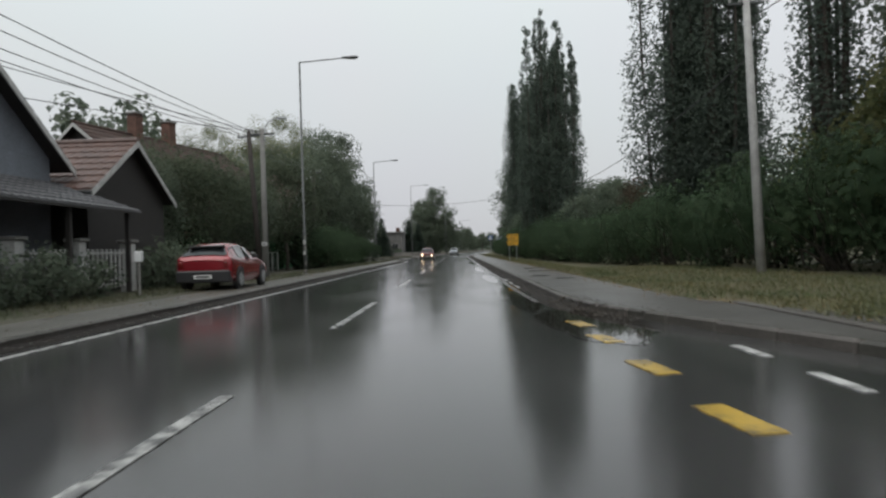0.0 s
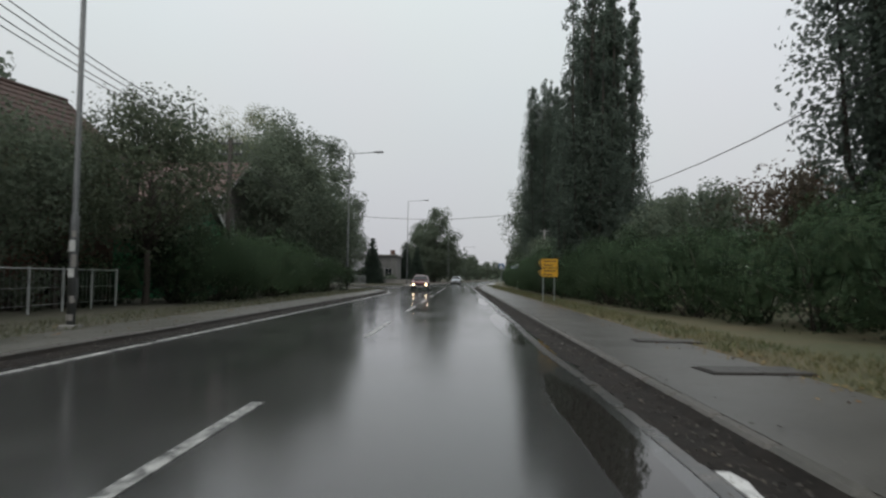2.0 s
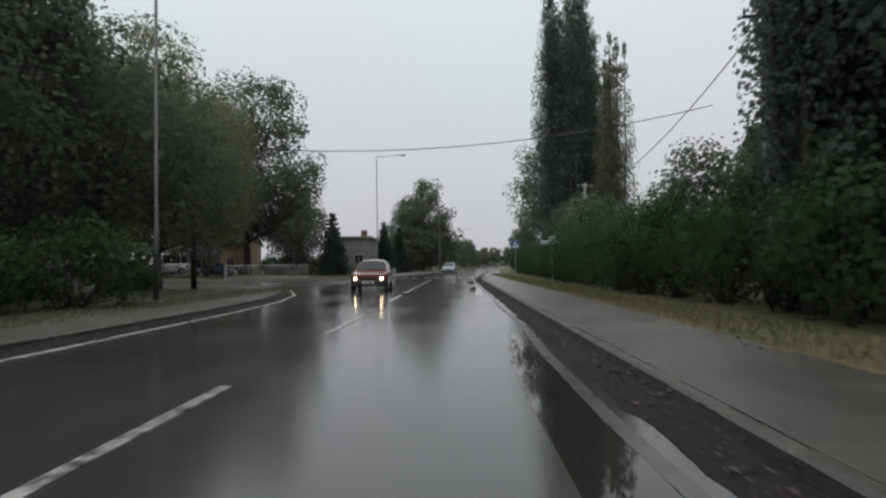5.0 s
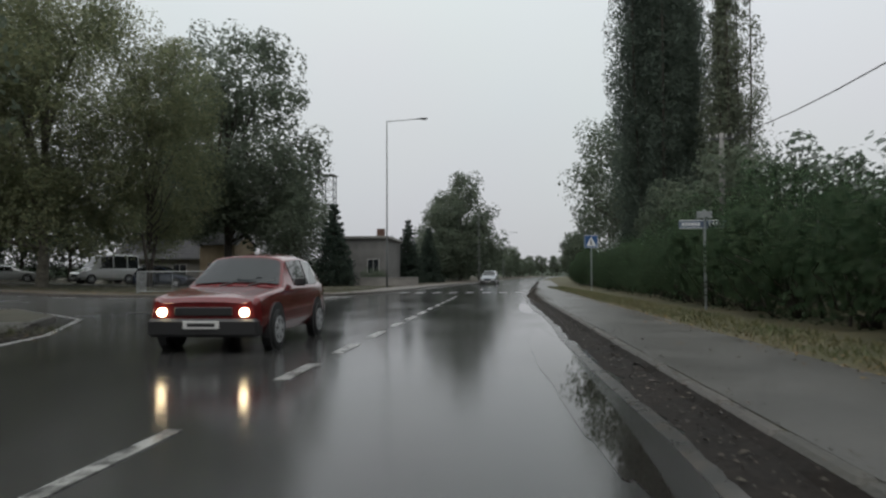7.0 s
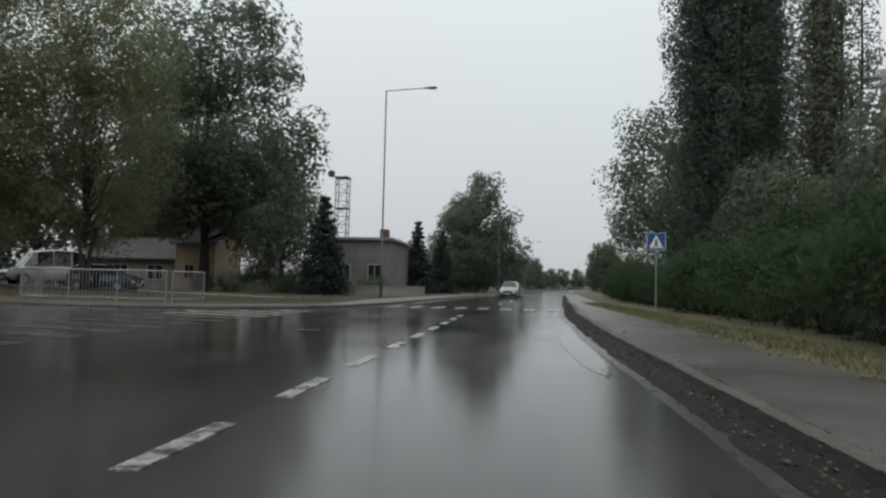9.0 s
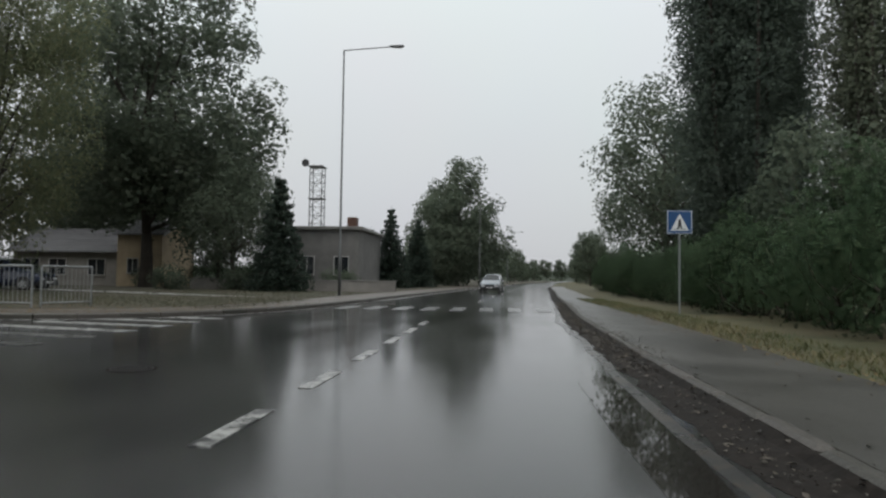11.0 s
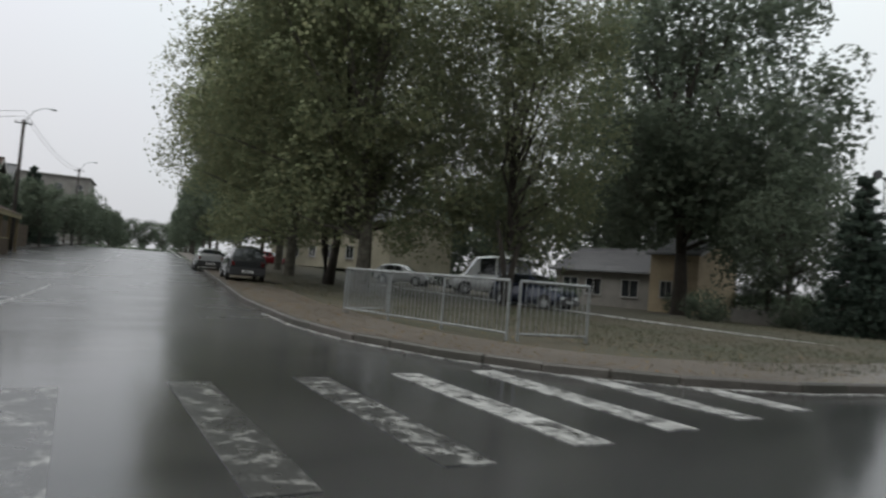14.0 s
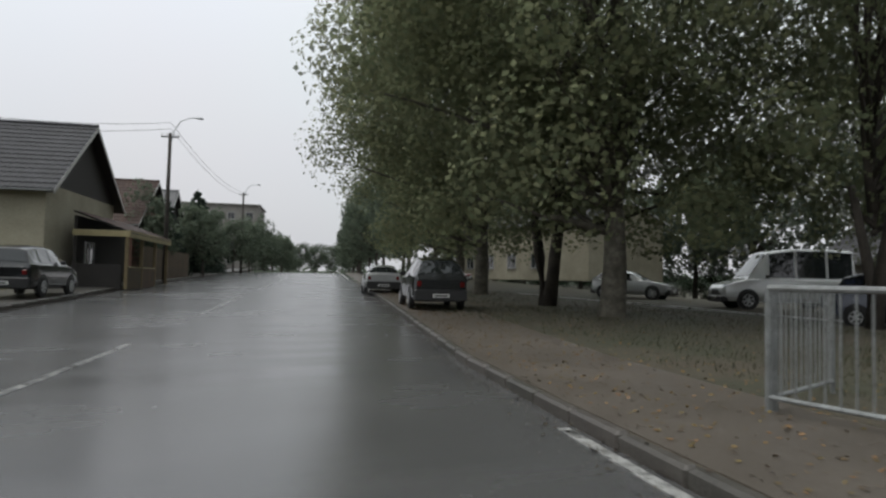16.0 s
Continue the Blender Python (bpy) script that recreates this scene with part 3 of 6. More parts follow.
sloping_verge("verge_south_slope", [q for q in SOUTH if -200 < q[0] < -16], (0.12, 6, 14, 24, 34, 48), GRASSY, "muddy ground before the houses of the side street")


strip("pavement_east", between(EAST, -20, 200), 0.13, 1.95, 0.137, PATH_ASPHALT, "wet grey-brown asphalt footpath", "pavement")
strip("pavement_west", between(SOUTH, -20, 88), 0.13, 1.45, 0.137, PATH_MUDDY, "narrow wet footpath with a muddy edge", "pavement")
strip("pavement_street", between(SOUTH, -160, -13, 0), 0.16, 3.2, 0.137, PATH_ASPHALT, "wet footpath along the house fronts", "pavement")
strip("pavement_corner", [p for p in NORTH if -110 < p[0] < 2 and p[1] < 200], 0.16, 2.5, 0.137,
      PATH_BROWN, "brown rain-soaked footpath round the corner", "pavement")


def gutter_bank(name, line, width, height, label):
    """A dark bank against a kerb (dirt; on the west also kerb shade): a wavering toe on the road, rising to the kerb's
    face.
    """
    fine = []
    for p, q in zip(line, line[1:]):
        n = max(1, round((Vector(q) - Vector(p)).length / 0.22))
        fine += [(p[0] + (q[0] - p[0]) * i / n, p[1] + (q[1] - p[1]) * i / n) for i in range(n)]
    cross = ((1.0, 0.003), (0.72, 0.016), (0.42, 0.03), (0.18, 0.055), (0.02, height))
    rows = []
    for k, (w, z) in enumerate(cross):
        side = offset_line(fine, w * width)
        row = []
        for (x, y), (bx, by) in zip(side, fine):
            wob = noise.noise((bx * 0.9, by * 0.9, 3.0)) * 0.20 + noise.noise((bx * 4.1, by * 4.1, 7.0)) * 0.12
            f = 1.0 + (wob * 1.6 if k < 4 else 0.0)
            row.append((bx + (x - bx) * f, by + (y - by) * f, z * (1.0 + noise.noise((bx * 3, by * 3, k)) * 0.4) if 0 < k < 4 else z))
        rows.append(row)
    m = len(fine)
    sh = Shape().add([p for r in rows for p in r], [(k * m + i + 1, k * m + i, k * m + m + i, k * m + m + i + 1) for k in range(4) for i in range(m - 1)])
    return structure(name, sh, GUTTER, label, "gutter")


gutter_bank("gutter_east", between(EAST, 14, 200), 0.43, 0.115, "dark muddy dirt washed up along the kerb")
# these two dark strips also paint the kerb's shadow on the road
gutter_bank("gutter_west", between(SOUTH, -20, 88), 0.22, 0.11, "dark dirt and kerb shade along the low kerb")
strip("gutter_street", between(SOUTH, -160, -14, 0), -0.25, 0.02, 0.006, GUTTER, "dark dirt and kerb shade along the street kerb", "gutter")

# washed-up dirt and twigs along the kerbs
dirt_rng = np.random.default_rng(3)


def debris(name, line, n, lo, hi, label, bank=0.0):
    pts = np.array(between(line, lo, hi))
    seg = dirt_rng.integers(0, len(pts) - 1, size=n)
    t = dirt_rng.uniform(0, 1, size=(n, 1))
    c = pts[seg] * (1 - t) + pts[seg + 1] * t
    d = pts[seg + 1] - pts[seg]
    d /= np.linalg.norm(d, axis=1, keepdims=True) + 1e-9
    off = dirt_rng.normal(-0.2, 0.13, size=n)
    on_top = dirt_rng.uniform(size=n) < 0.12
    off = np.where(on_top, np.abs(dirt_rng.normal(0.15, 0.14, size=n)), np.minimum(off, -0.01))
    c = c + np.stack([d[:, 1], -d[:, 0]], axis=1) * off[:, None]
    slope = np.interp(-off, [0.0, 0.08, 0.18, 0.31, 0.43], [0.115, 0.06, 0.034, 0.02, 0.004]) if bank else 0.0
    z = np.where(on_top, 0.152, 0.012 + slope)
    p = np.concatenate([c, z[:, None] + np.array([[rise(x, y)] for x, y in c])], axis=1)
    a = dirt_rng.uniform(0, 2 * math.pi, size=n)
    s = dirt_rng.exponential(0.0075, size=n) + 0.005
    u = np.stack([np.cos(a) * s, np.sin(a) * s, dirt_rng.normal(scale=0.004, size=n)], axis=1)
    v = np.stack([-np.sin(a) * s * 0.6, np.cos(a) * s * 0.6, np.full(n, 0.004)], axis=1)
    return tagged(new(name, quads_mesh(name, p, u, v, DEBRIS, 0.3)), label, "debris", "", "stuff")


DEBRIS = material("wet_debris", (0.085, 0.066, 0.046), 0.5, vary=0.3, grain=8, stain=2, bump=0, second=(0.025, 0.020, 0.015), per="island")
debris("kerb_debris", EAST, 15000, 12, 125, "dark wet dirt and leaf scraps along the kerb", 1)
debris("kerb_debris", SOUTH, 6000, 0, 88, "dark wet dirt and leaf scraps along the kerb", 1)
debris("kerb_debris", [q for q in NORTH if q[0] < -5 and q[0] > -60 and q[1] < 130], 6000, 100, 130, "dark wet dirt and leaf scraps along the corner kerb")

# standing water
WATER = bpy.data.materials.new("rain_water")
WATER.use_nodes = True
wb = WATER.node_tree.nodes["Principled BSDF"]
wb.inputs["Base Color"].default_value, wb.inputs["Roughness"].default_value, wb.inputs["IOR"].default_value = (0.022, 0.020, 0.018, 1), 0.03, 1.33
w_rip, w_bump = WATER.node_tree.nodes.new("ShaderNodeTexNoise"), WATER.node_tree.nodes.new("ShaderNodeBump")
w_rip.inputs["Scale"].default_value, w_bump.inputs["Strength"].default_value, w_bump.inputs["Distance"].default_value = 9.0, 0.05, 0.004
WATER.node_tree.links.new(w_rip.outputs["Fac"], w_bump.inputs["Height"])
WATER.node_tree.links.new(w_bump.outputs[0], wb.inputs["Normal"])


def puddle(cx, cy, rx, ry, seed, label="shallow rain puddle beside the kerb"):
    out = []
    for i in range(56):
        a = 2 * math.pi * i / 56
        k = 1.0 + 0.28 * noise.noise((math.cos(a) * 1.3 + seed, math.sin(a) * 1.3, seed)) + 0.10 * noise.noise((math.cos(a) * 5 + seed, math.sin(a) * 5, seed))
        out.append((cx + rx * k * math.cos(a), cy + ry * k * math.sin(a)))
    return structure("puddle", Shape().prism(out, -0.01, 0.0045), WATER, label, "puddle")


puddle(2.50, 18.4, 0.42, 4.2, 1.0)
puddle(3.05, 12.2, 0.70, 2.2, 2.0)
puddle(2.32, 27.5, 0.24, 3.4, 3.0)
puddle(2.30, 40.0, 0.26, 5.0, 4.0)
puddle(2.28, 58.0, 0.25, 5.5, 5.0)
puddle(2.30, 83.0, 0.26, 5.0, 6.0)
puddle(2.34, 97.0, 0.24, 3.6, 7.0)

# road paint
WHITE_ZEBRA = worn_paint("white_zebra", (0.52, 0.52, 0.5), 0.48)
WHITE_GHOST = worn_paint("white_line_ghost", (0.44, 0.44, 0.42), 0.52)
WHITE_LOST = worn_paint("white_line_lost", (0.32, 0.32, 0.30), 0.58)
WHITE_OLD = worn_paint("white_line_old", (0.48, 0.48, 0.46), 0.50)
WHITE_OLD_EDGE = worn_paint("white_line_old_edge", (0.60, 0.60, 0.58), 0.47)
WHITE_FRESH = worn_paint("white_line_fresh", (0.50, 0.50, 0.48), 0.48)
# pale tone for silt and, painted with it, the wet glint along the gutter
SILT_GLINT = worn_paint("silt", (0.095, 0.083, 0.071), 0.54)
strip("edge_line_west", between(SOUTH, -20, 93), -0.58, -0.46, 0.008, WHITE_OLD_EDGE, "thin white edge line, worn", "road marking")
corner_curve = [p for p in NORTH if p[1] < 124 and p[0] > -20]
strip("edge_line_corner", corner_curve, -0.20, -0.08, 0.011, WHITE_FRESH, "white edge line sweeping round the corner", "road marking")
strip("edge_line_start", [(3.2, 21.0), (3.2, 23), (3.2, 25), (3.2, 26.5)], -0.40, -0.27, 0.012, WHITE_LINE, "short worn white line in the gutter", "road marking")
strip("edge_line_north", between(NORTH, 124, 240), -0.34, -0.20, 0.008, WHITE_LINE, "thin white edge line, worn", "road marking")
strip("silt_glint_line_east", [(x + 0.06 * math.sin(y * 0.5) + 0.05 * math.sin(y * 1.7), y) for x, y in between(EAST, 16, 120)], -0.62, -0.49, 0.006, SILT_GLINT, "pale brown silt with a painted glint beside the gutter", "silt")


def mark(name, x0, x1, y0, y1, mat, label, group, m=None, pieces=1):
    bar, w = Shape(), (x1 - x0) / pieces
    for i in range(pieces):
        bar.box(x0 + i * w, x0 + (i + 1) * w, y0, y1, 0.001, 0.009, m)
    return tagged(part(name, draped(bar), mat, None, label), label, "road marking", group, "structure")


for y0, y1 in ((-6, -1.5), (3.2, 7.7), (12.3, 17.2), (23.4, 28.5), (35.6, 40.2), (46.0, 50.3), (55.0, 59.4), (64.4, 68.8), (74.4, 79.0)):
    mark("centre_dash", -0.81, -0.69, y0, y1, WHITE_OLD, "white dash of the centre line", "centre line dashes")
for i in range(12):
    y0 = 81.3 + 2.4 * i
    mark("short_dash", -0.83, -0.67, y0, y0 + 1.25, WHITE_OLD, "short white dash across the junction", "junction dashes")
for i in range(9):
    y0 = 124 + i * 9.5
    xc = np.interp(y0 + 2, [q[1] for q in EAST], [q[0] for q in EAST]) - 4.2
    mark("centre_dash", xc - 0.07, xc + 0.07, y0, y0 + 4.4, WHITE_FADED, "white dash of the centre line", "centre line dashes")
for i in range(12):  # crossing over the side street
    m = Matrix.Translation((-6.2, 108.4 - i * 1.4, 0)) @ Matrix.Rotation(radians(168.5), 4, "Z")
    mark("zebra_stripe", 0.0, (1.9, 3.0)[i] if i < 2 else 3.6, -0.21, 0.21, WHITE_LOST if i > 4 else WHITE_FADED if i > 3 else WHITE_ZEBRA, "worn white stripe of a zebra crossing", "side street crossing", m)
for i in range(8):  # crossing over the main road
    mark("zebra_stripe", -4.9 + i * 1.06, -4.4 + i * 1.06, 115.2, 118.0, WHITE_FADED, "faded white stripe of a zebra crossing", "main road crossing")
for y in (4.4, 6.3, 8.15, 10.1, 11.7):
    m = Matrix.Translation((2.93, y, 0)) @ Matrix.Rotation(radians(8), 4, "Z")
    mark("yellow_dash", -0.115, 0.115, 0.0, 0.72, YELLOW_LINE, "yellow dash bounding a bus bay", "bus bay dashes", m)
for y in (5.6, 7.3, 8.9):
    mark("bay_dash", 4.05, 4.17, y, y + 0.75, WHITE_LINE, "short white dash in a bus bay", "bus bay marks")
for d0 in (0.0, 16.0, 32.0, 48.0):  # centre of the side street
    m = Matrix.Translation((Vector((-18.6, 101.3, 0)) + SU * d0)) @ Matrix.Rotation(math.atan2(SU.y, SU.x), 4, "Z")
    mark("street_dash", 0.0, 9.0, -0.06, 0.06, WHITE_GHOST, "faded white dash of the side street", "side street dashes", m, 12)


def manhole(x, y, r, z, turn=0.0):
    t = thing("manhole_cover", pose(x, y, z, 0, 0, turn), "dark wet iron manhole cover flush with the surface", "manhole cover", "manhole covers")
    part("frame", Shape().tube([(0, 0, -0.03), (0, 0, 0.006)], r * 1.14, 24), GUTTER, t)
    part("lid", Shape().tube([(0, 0, 0.0), (0, 0, 0.012)], r, 24), IRON, t)
    for i in range(-3, 4):
        w = math.sqrt(max(0.0, (r * 0.9) ** 2 - (i * r * 0.25) ** 2))
        part("rib", Shape().box(-w, w, i * r * 0.25 - 0.015, i * r * 0.25 + 0.015, 0.012, 0.017), IRON, t)


IRON = material("cast_iron", (0.05, 0.048, 0.046), 0.4, 0.6, vary=0.3, grain=20, stain=3, bump=0.2)
manhole(-3.2, 99.1, 0.25, 0.0, 20)
manhole(3.98, 25.6, 0.3, 0.137)
manhole(4.5, 23.4, 0.26, 0.137, 30)


def cover_slab(x, y, w, d, turn):
    t = thing("cover_slab", pose(x, y, 0.137, 0, 0, turn), "dark rectangular concrete cover slab sunk in the footpath", "cover slab", "cover slabs")
    part("rim", Shape().block(-w / 2 - 0.05, w / 2 + 0.05, -d / 2 - 0.05, d / 2 + 0.05, -0.04, 0.012, 0.006), GUTTER, t)
    for k in (-1, 1):
        part("slab", Shape().block(k * w / 4 - w / 4 + 0.012, k * w / 4 + w / 4 - 0.012, -d / 2, d / 2, -0.02, 0.03, 0.01), CONCRETE_DARK, t)
        part("lifting_hole", Shape().tube([(k * w / 4, 0, 0.028), (k * w / 4, 0, 0.034)], 0.03, 10), IRON, t)


CONCRETE_DARK = material("slab_concrete", (0.060, 0.056, 0.050), 0.6, vary=0.4, grain=22, stain=3, bump=0.4)
cover_slab(4.75, 30.4, 1.2, 0.55, 4)
cover_slab(4.9, 34.3, 1.1, 0.5, -3)
tagged(part("path_edging", Shape().block(5.55, 5.72, 1.0, 13.2, 0.05, 0.17, 0.012), KERB), "pale concrete edging beside the path", "edging", "", "structure")

# far wooded rise all round
far_rng = np.random.default_rng(5)
s = Shape()
for k in range(160):
    a0, a1 = 2 * math.pi * k / 160, 2 * math.pi * (k + 1) / 160
    h0, h1 = 13 + 5 * noise.noise((k * 0.35, 0.3, 0)), 13 + 5 * noise.noise((((k + 1) % 160) * 0.35, 0.3, 0))
    for r0, r1, q0, q1 in ((900, 935, 0.0, 0.8), (935, 980, 0.8, 1.0), (980, 1100, 1.0, 0.6)):
        s.add([(r * math.cos(a), r * math.sin(a) + 80, h * q - 0.2) for a, h, r, q in ((a0, h0, r0, q0), (a1, h1, r0, q0), (a1, h1, r1, q1), (a0, h0, r1, q1))], [(0, 1, 2, 3)])
tagged(part("far_woods", s, LEAF_DARK), "low grey-green wooded rise on the horizon", "far woods", "", "stuff")
c = []
for k in range(5200):
    a = float(far_rng.uniform(0, 2 * math.pi))
    r = float(far_rng.uniform(890, 960))
    c.append((r * math.cos(a), r * math.sin(a) + 80, float(far_rng.uniform(0.5, 15)), 3.0))
tagged(new("far_woods", leaf_cloud("far_woods", far_rng, c, 5, 2.6, LEAF_DARK)), "tree tops of the far woods", "far woods", "", "stuff")

# ---- trees and shrubs ----
rng = np.random.default_rng(11)
BUSHES = [bush_meshes(rng, 4.4, 3.6, 3.4, LEAF_BUSH, 74), bush_meshes(rng, 4.0, 3.8, 4.2, LEAF_BUSH, 80), bush_meshes(rng, 4.8, 3.4, 3.0, LEAF_BUSH, 70),
          bush_meshes(rng, 4.4, 4.4, 5.2, LEAF_DARK, 84)]
YELLOW_BUSH = bush_meshes(rng, 4.5, 3.6, 5.6, LEAF_YELLOW, 90)
LOW_BUSH = [bush_meshes(rng, 2.4, 2.0, 1.5, LEAF_DARK, 30, 0.07), bush_meshes(rng, 3.0, 2.2, 2.2, LEAF_BUSH, 44, 0.075)]


def bush(meshes, x, y, s, label, group, z=0.1):
    t = plant("bush", meshes, pose(x, y, z, 0, 0, float(rng.uniform(0, 360))), label, "bush", group)
    t.scale = (s, s, s * float(rng.uniform(0.92, 1.1)))
    return t


y = 3.0
while y < 168:
    front = float(np.interp(y, [3, 15, 24, 28, 32, 38, 44, 80, 110, 125, 170], [13.5, 13.3, 12.9, 11.8, 10.4, 9.5, 8.4, 7.9, 9.0, 9.6, 12.5]))
    bush(BUSHES[int(rng.integers(0, 3))], front + float(rng.uniform(-0.2, 0.3)), y, float(rng.uniform(0.82, 1.05)) * (1.3 if y < 27 else 1.12 if 79 < y < 91 else 1.0), "dense dark green roadside shrub, wet leaves", "roadside thicket")
    if y < 130 and int(y * 10) % 3:
        bush(BUSHES[int(rng.integers(1, 4))], front + 3.2 + float(rng.uniform(-0.4, 0.5)), y + 1.2, float(rng.uniform(1.0, 1.25)) * (1.0 if y < 72 else 1.3 if 79 < y < 91 else 1.14 if y < 105 else 1.25), "tall dark shrub behind the roadside thicket", "roadside thicket")
    y += 2.9
for x, y0, s in ((15.4, 22.6, 1.2), (17.0, 25.5, 1.4), (15.8, 29.0, 1.1), (18.8, 29.5, 1.5), (17.2, 19.0, 1.4), (20.5, 26.0, 1.6)):
    bush(YELLOW_BUSH, x, y0, s, "tall shrub with yellowing green leaves", "yellowing shrubs")

POPLARS = [poplar_meshes(31, 24, 2.6, 8), poplar_meshes(32, 22, 2.3, 7), poplar_meshes(33, 17.5, 1.5, 5)]


def poplar(k, x, y, s, label="tall dark columnar poplar, dense foliage"):
    t = plant("poplar", POPLARS[k], pose(x, y, 0.05, 0, 0, float(rng.uniform(0, 360))), label, "poplar tree", "poplar row")
    t.scale = (s, s, s)
    return t


POPLARS.append(poplar_meshes(34, 32, 3.9, 15, None, 1.15, (0.80, 0.99)))
POPLARS.append(poplar_meshes(35, 26, 2.8, 9, LEAF_PALE, 0.9, (0.75, 0.98)))
for k, x, y, s in ((0, 14.5, 42.8, 1.02), (1, 15.9, 40.6, 1.05), (0, 16.1, 44.6, 1.0), (1, 18.0, 42.0, 0.98), (2, 23.0, 42.5, 0.66),
                   (0, 9.3, 64.0, 0.95), (1, 11.3, 66.5, 1.05), (1, 10.2, 68.6, 0.98), (2, 8.9, 66.8, 1.05), (2, 10.6, 64.8, 1.1), (1, 8.3, 66.0, 0.72), (0, 12.0, 70.5, 0.9)):
    poplar(k, x, y, s)
POPLARS.append(poplar_meshes(77, 26, 2.4, 7, LEAF_POPLAR, 0.48))
for k, x, y, s in ((5, 16.2, 29.5, 0.95), (5, 18.6, 28.0, 0.85), (5, 21.0, 25.0, 0.8)):
    poplar(k, x, y, s, "thinning poplar with sky showing through")
poplar(3, 14.2, 128.0, 1.05)
poplar(3, 16.2, 131.5, 0.93)
poplar(4, 17.8, 123.0, 0.97, "pale thinning poplar with gaps in its foliage")

# broadleaf variants
ROUND = broadleaf(rng, [(0, 0, 7.0, 4.6, 4.6, 4.6), (1.5, 1, 9.5, 3, 3, 3.2), (-2, -1, 5.2, 3.6, 3.6, 3.4)], 3.0, 0.24, LEAF_DARK, 0.12, 150, 80, BARK)
OVAL = broadleaf(rng, [(0, 0, 5.8, 3.6, 3.6, 4.8), (0.8, 0.5, 9.5, 2.4, 2.4, 3.2)], 2.4, 0.2, LEAF_DARK, 0.11, 140, 90, BARK)
LIGHT = broadleaf(rng, [(0, 0, 6.2, 3.8, 3.8, 3.6), (-1, 0.8, 8.6, 2.2, 2.2, 2)], 2.8, 0.18, LEAF_MIXED, 0.10, 130, 80, BARK)
RUST = broadleaf(rng, [(0, 0, 5.5, 4.0, 4.0, 3.0)], 2.5, 0.2, LEAF_RED, 0.13, 80, 60, BARK)
PLANE = broadleaf(rng, [(0, 0, 11.0, 7.0, 7.0, 6.0), (0.8, 0.6, 15.0, 6.4, 6.4, 4.8), (-0.4, 0.4, 19.4, 5.2, 5.2, 4.4), (-2.2, -1.4, 5.9, 4.6, 4.6, 3.6), (2.2, -1.6, 5.5, 4.4, 4.4, 3.4),
                        (-1.8, -5.2, 8.6, 2.4, 2.4, 2.8), (-2.2, -5.4, 12.0, 2.2, 2.2, 2.8), (-2.2, -5.9, 9.6, 1.9, 1.7, 1.8)],
                  3.2, 0.36, LEAF_PLANE, 0.090, 425, 170, BARK_PALE, (0.7, 1.6))
PLANE_FORK = broadleaf(rng, [(0, 0, 9.0, 6.2, 6.2, 5.8), (-1.0, 1.0, 14.2, 4.8, 4.8, 4.4), (-2.5, -2.0, 5.6, 4.6, 4.6, 3.4)],
                       3.4, 0.26, LEAF_PLANE, 0.090, 262, 175, BARK, (0.7, 1.5), True)
BIG = broadleaf(rng, [(0, 0, 12.6, 7.8, 7.8, 7.6), (0.5, 0, 19, 5.6, 5.6, 5.2), (3.0, 0, 8.6, 5.8, 5.8, 4.4), (-3.5, 1, 8.6, 5.6, 5.6, 4.4)],
                4.0, 0.42, LEAF_DARK, 0.160, 400, 96, BARK, (0.8, 1.8))
PYRAMID = broadleaf(rng, [(0, 0, 5.5, 7.6, 7.6, 5.2), (0, 0, 10.5, 5.8, 5.8, 5), (0.5, 0, 15.5, 3.4, 3.4, 4.8)], 3.0, 0.35, LEAF_DARK, 0.2, 300, 80, BARK, (0.8, 1.6))
FAR_ROUND = broadleaf(rng, [(0, 0, 6.6, 4.8, 4.8, 4.8), (1.5, 1, 9.3, 3, 3, 3.2)], 2.6, 0.24, LEAF_DARK, 0.26, 80, 42, BARK)
FAR_OVAL = broadleaf(rng, [(0, 0, 5.6, 3.8, 3.8, 4.8), (0.8, 0.5, 9.5, 2.4, 2.4, 3.2)], 2.2, 0.2, LEAF_DARK, 0.26, 70, 42, BARK)


def tree(meshes, x, y, s, label, group, name="tree", sz=None, turn=None):
    t = plant(name, meshes, pose(x, y, 0.05, 0, 0, float(rng.uniform(0, 360)) if turn is None else turn), label, "tree", group)
    t.scale = (s, s, sz or s)
    return t


for meshes, x, y, s in ((LIGHT, -10.0, 45.4, 0.74), (LIGHT, -10.9, 41.6, 0.52), (OVAL, -13.6, 74.2, 1.1), (OVAL, -12.2, 67.8, 0.84), (OVAL, -13.0, 70.6, 0.95), (OVAL, -11.4, 28.6, 0.42), (LIGHT, -11.6, 31.8, 0.58), (LIGHT, -11.3, 35.4, 0.60), (ROUND, -10.9, 38.8, 0.46), (ROUND, -12.6, 79.0, 0.92),
                        (ROUND, -12.8, 84.5, 0.85), (ROUND, -18.5, 83.0, 1.0), (ROUND, -20, 74, 1.0)):
    tree(meshes, x, y, s, "dark leafy roadside tree, lower boughs near the ground" if meshes is not LIGHT else "young tree with yellow-green autumn leaves", "trees along the road")
for x, y, s in ((17.2, 18.6, 1.35), (19.8, 13.0, 1.3)):
    tree(LIGHT, x, y, s, "tall yellow-green tree behind the verge", "yellowing trees")
for x, y, s in ((-22.0, 47, 0.92), (-20.5, 41.5, 0.82), (-23, 54, 0.9), (-28, 36, 0.85), (-28, 46, 0.8), (-32, 28, 0.8), (-30, 55, 0.85), (-31, 62, 0.95), (-30, 75, 1.0), (-38, 50, 1.0), (-24, 88, 0.9), (-30, 84, 1.0)):
    tree(FAR_OVAL, x, y, s, "dark tree standing behind the houses", "trees behind the houses")
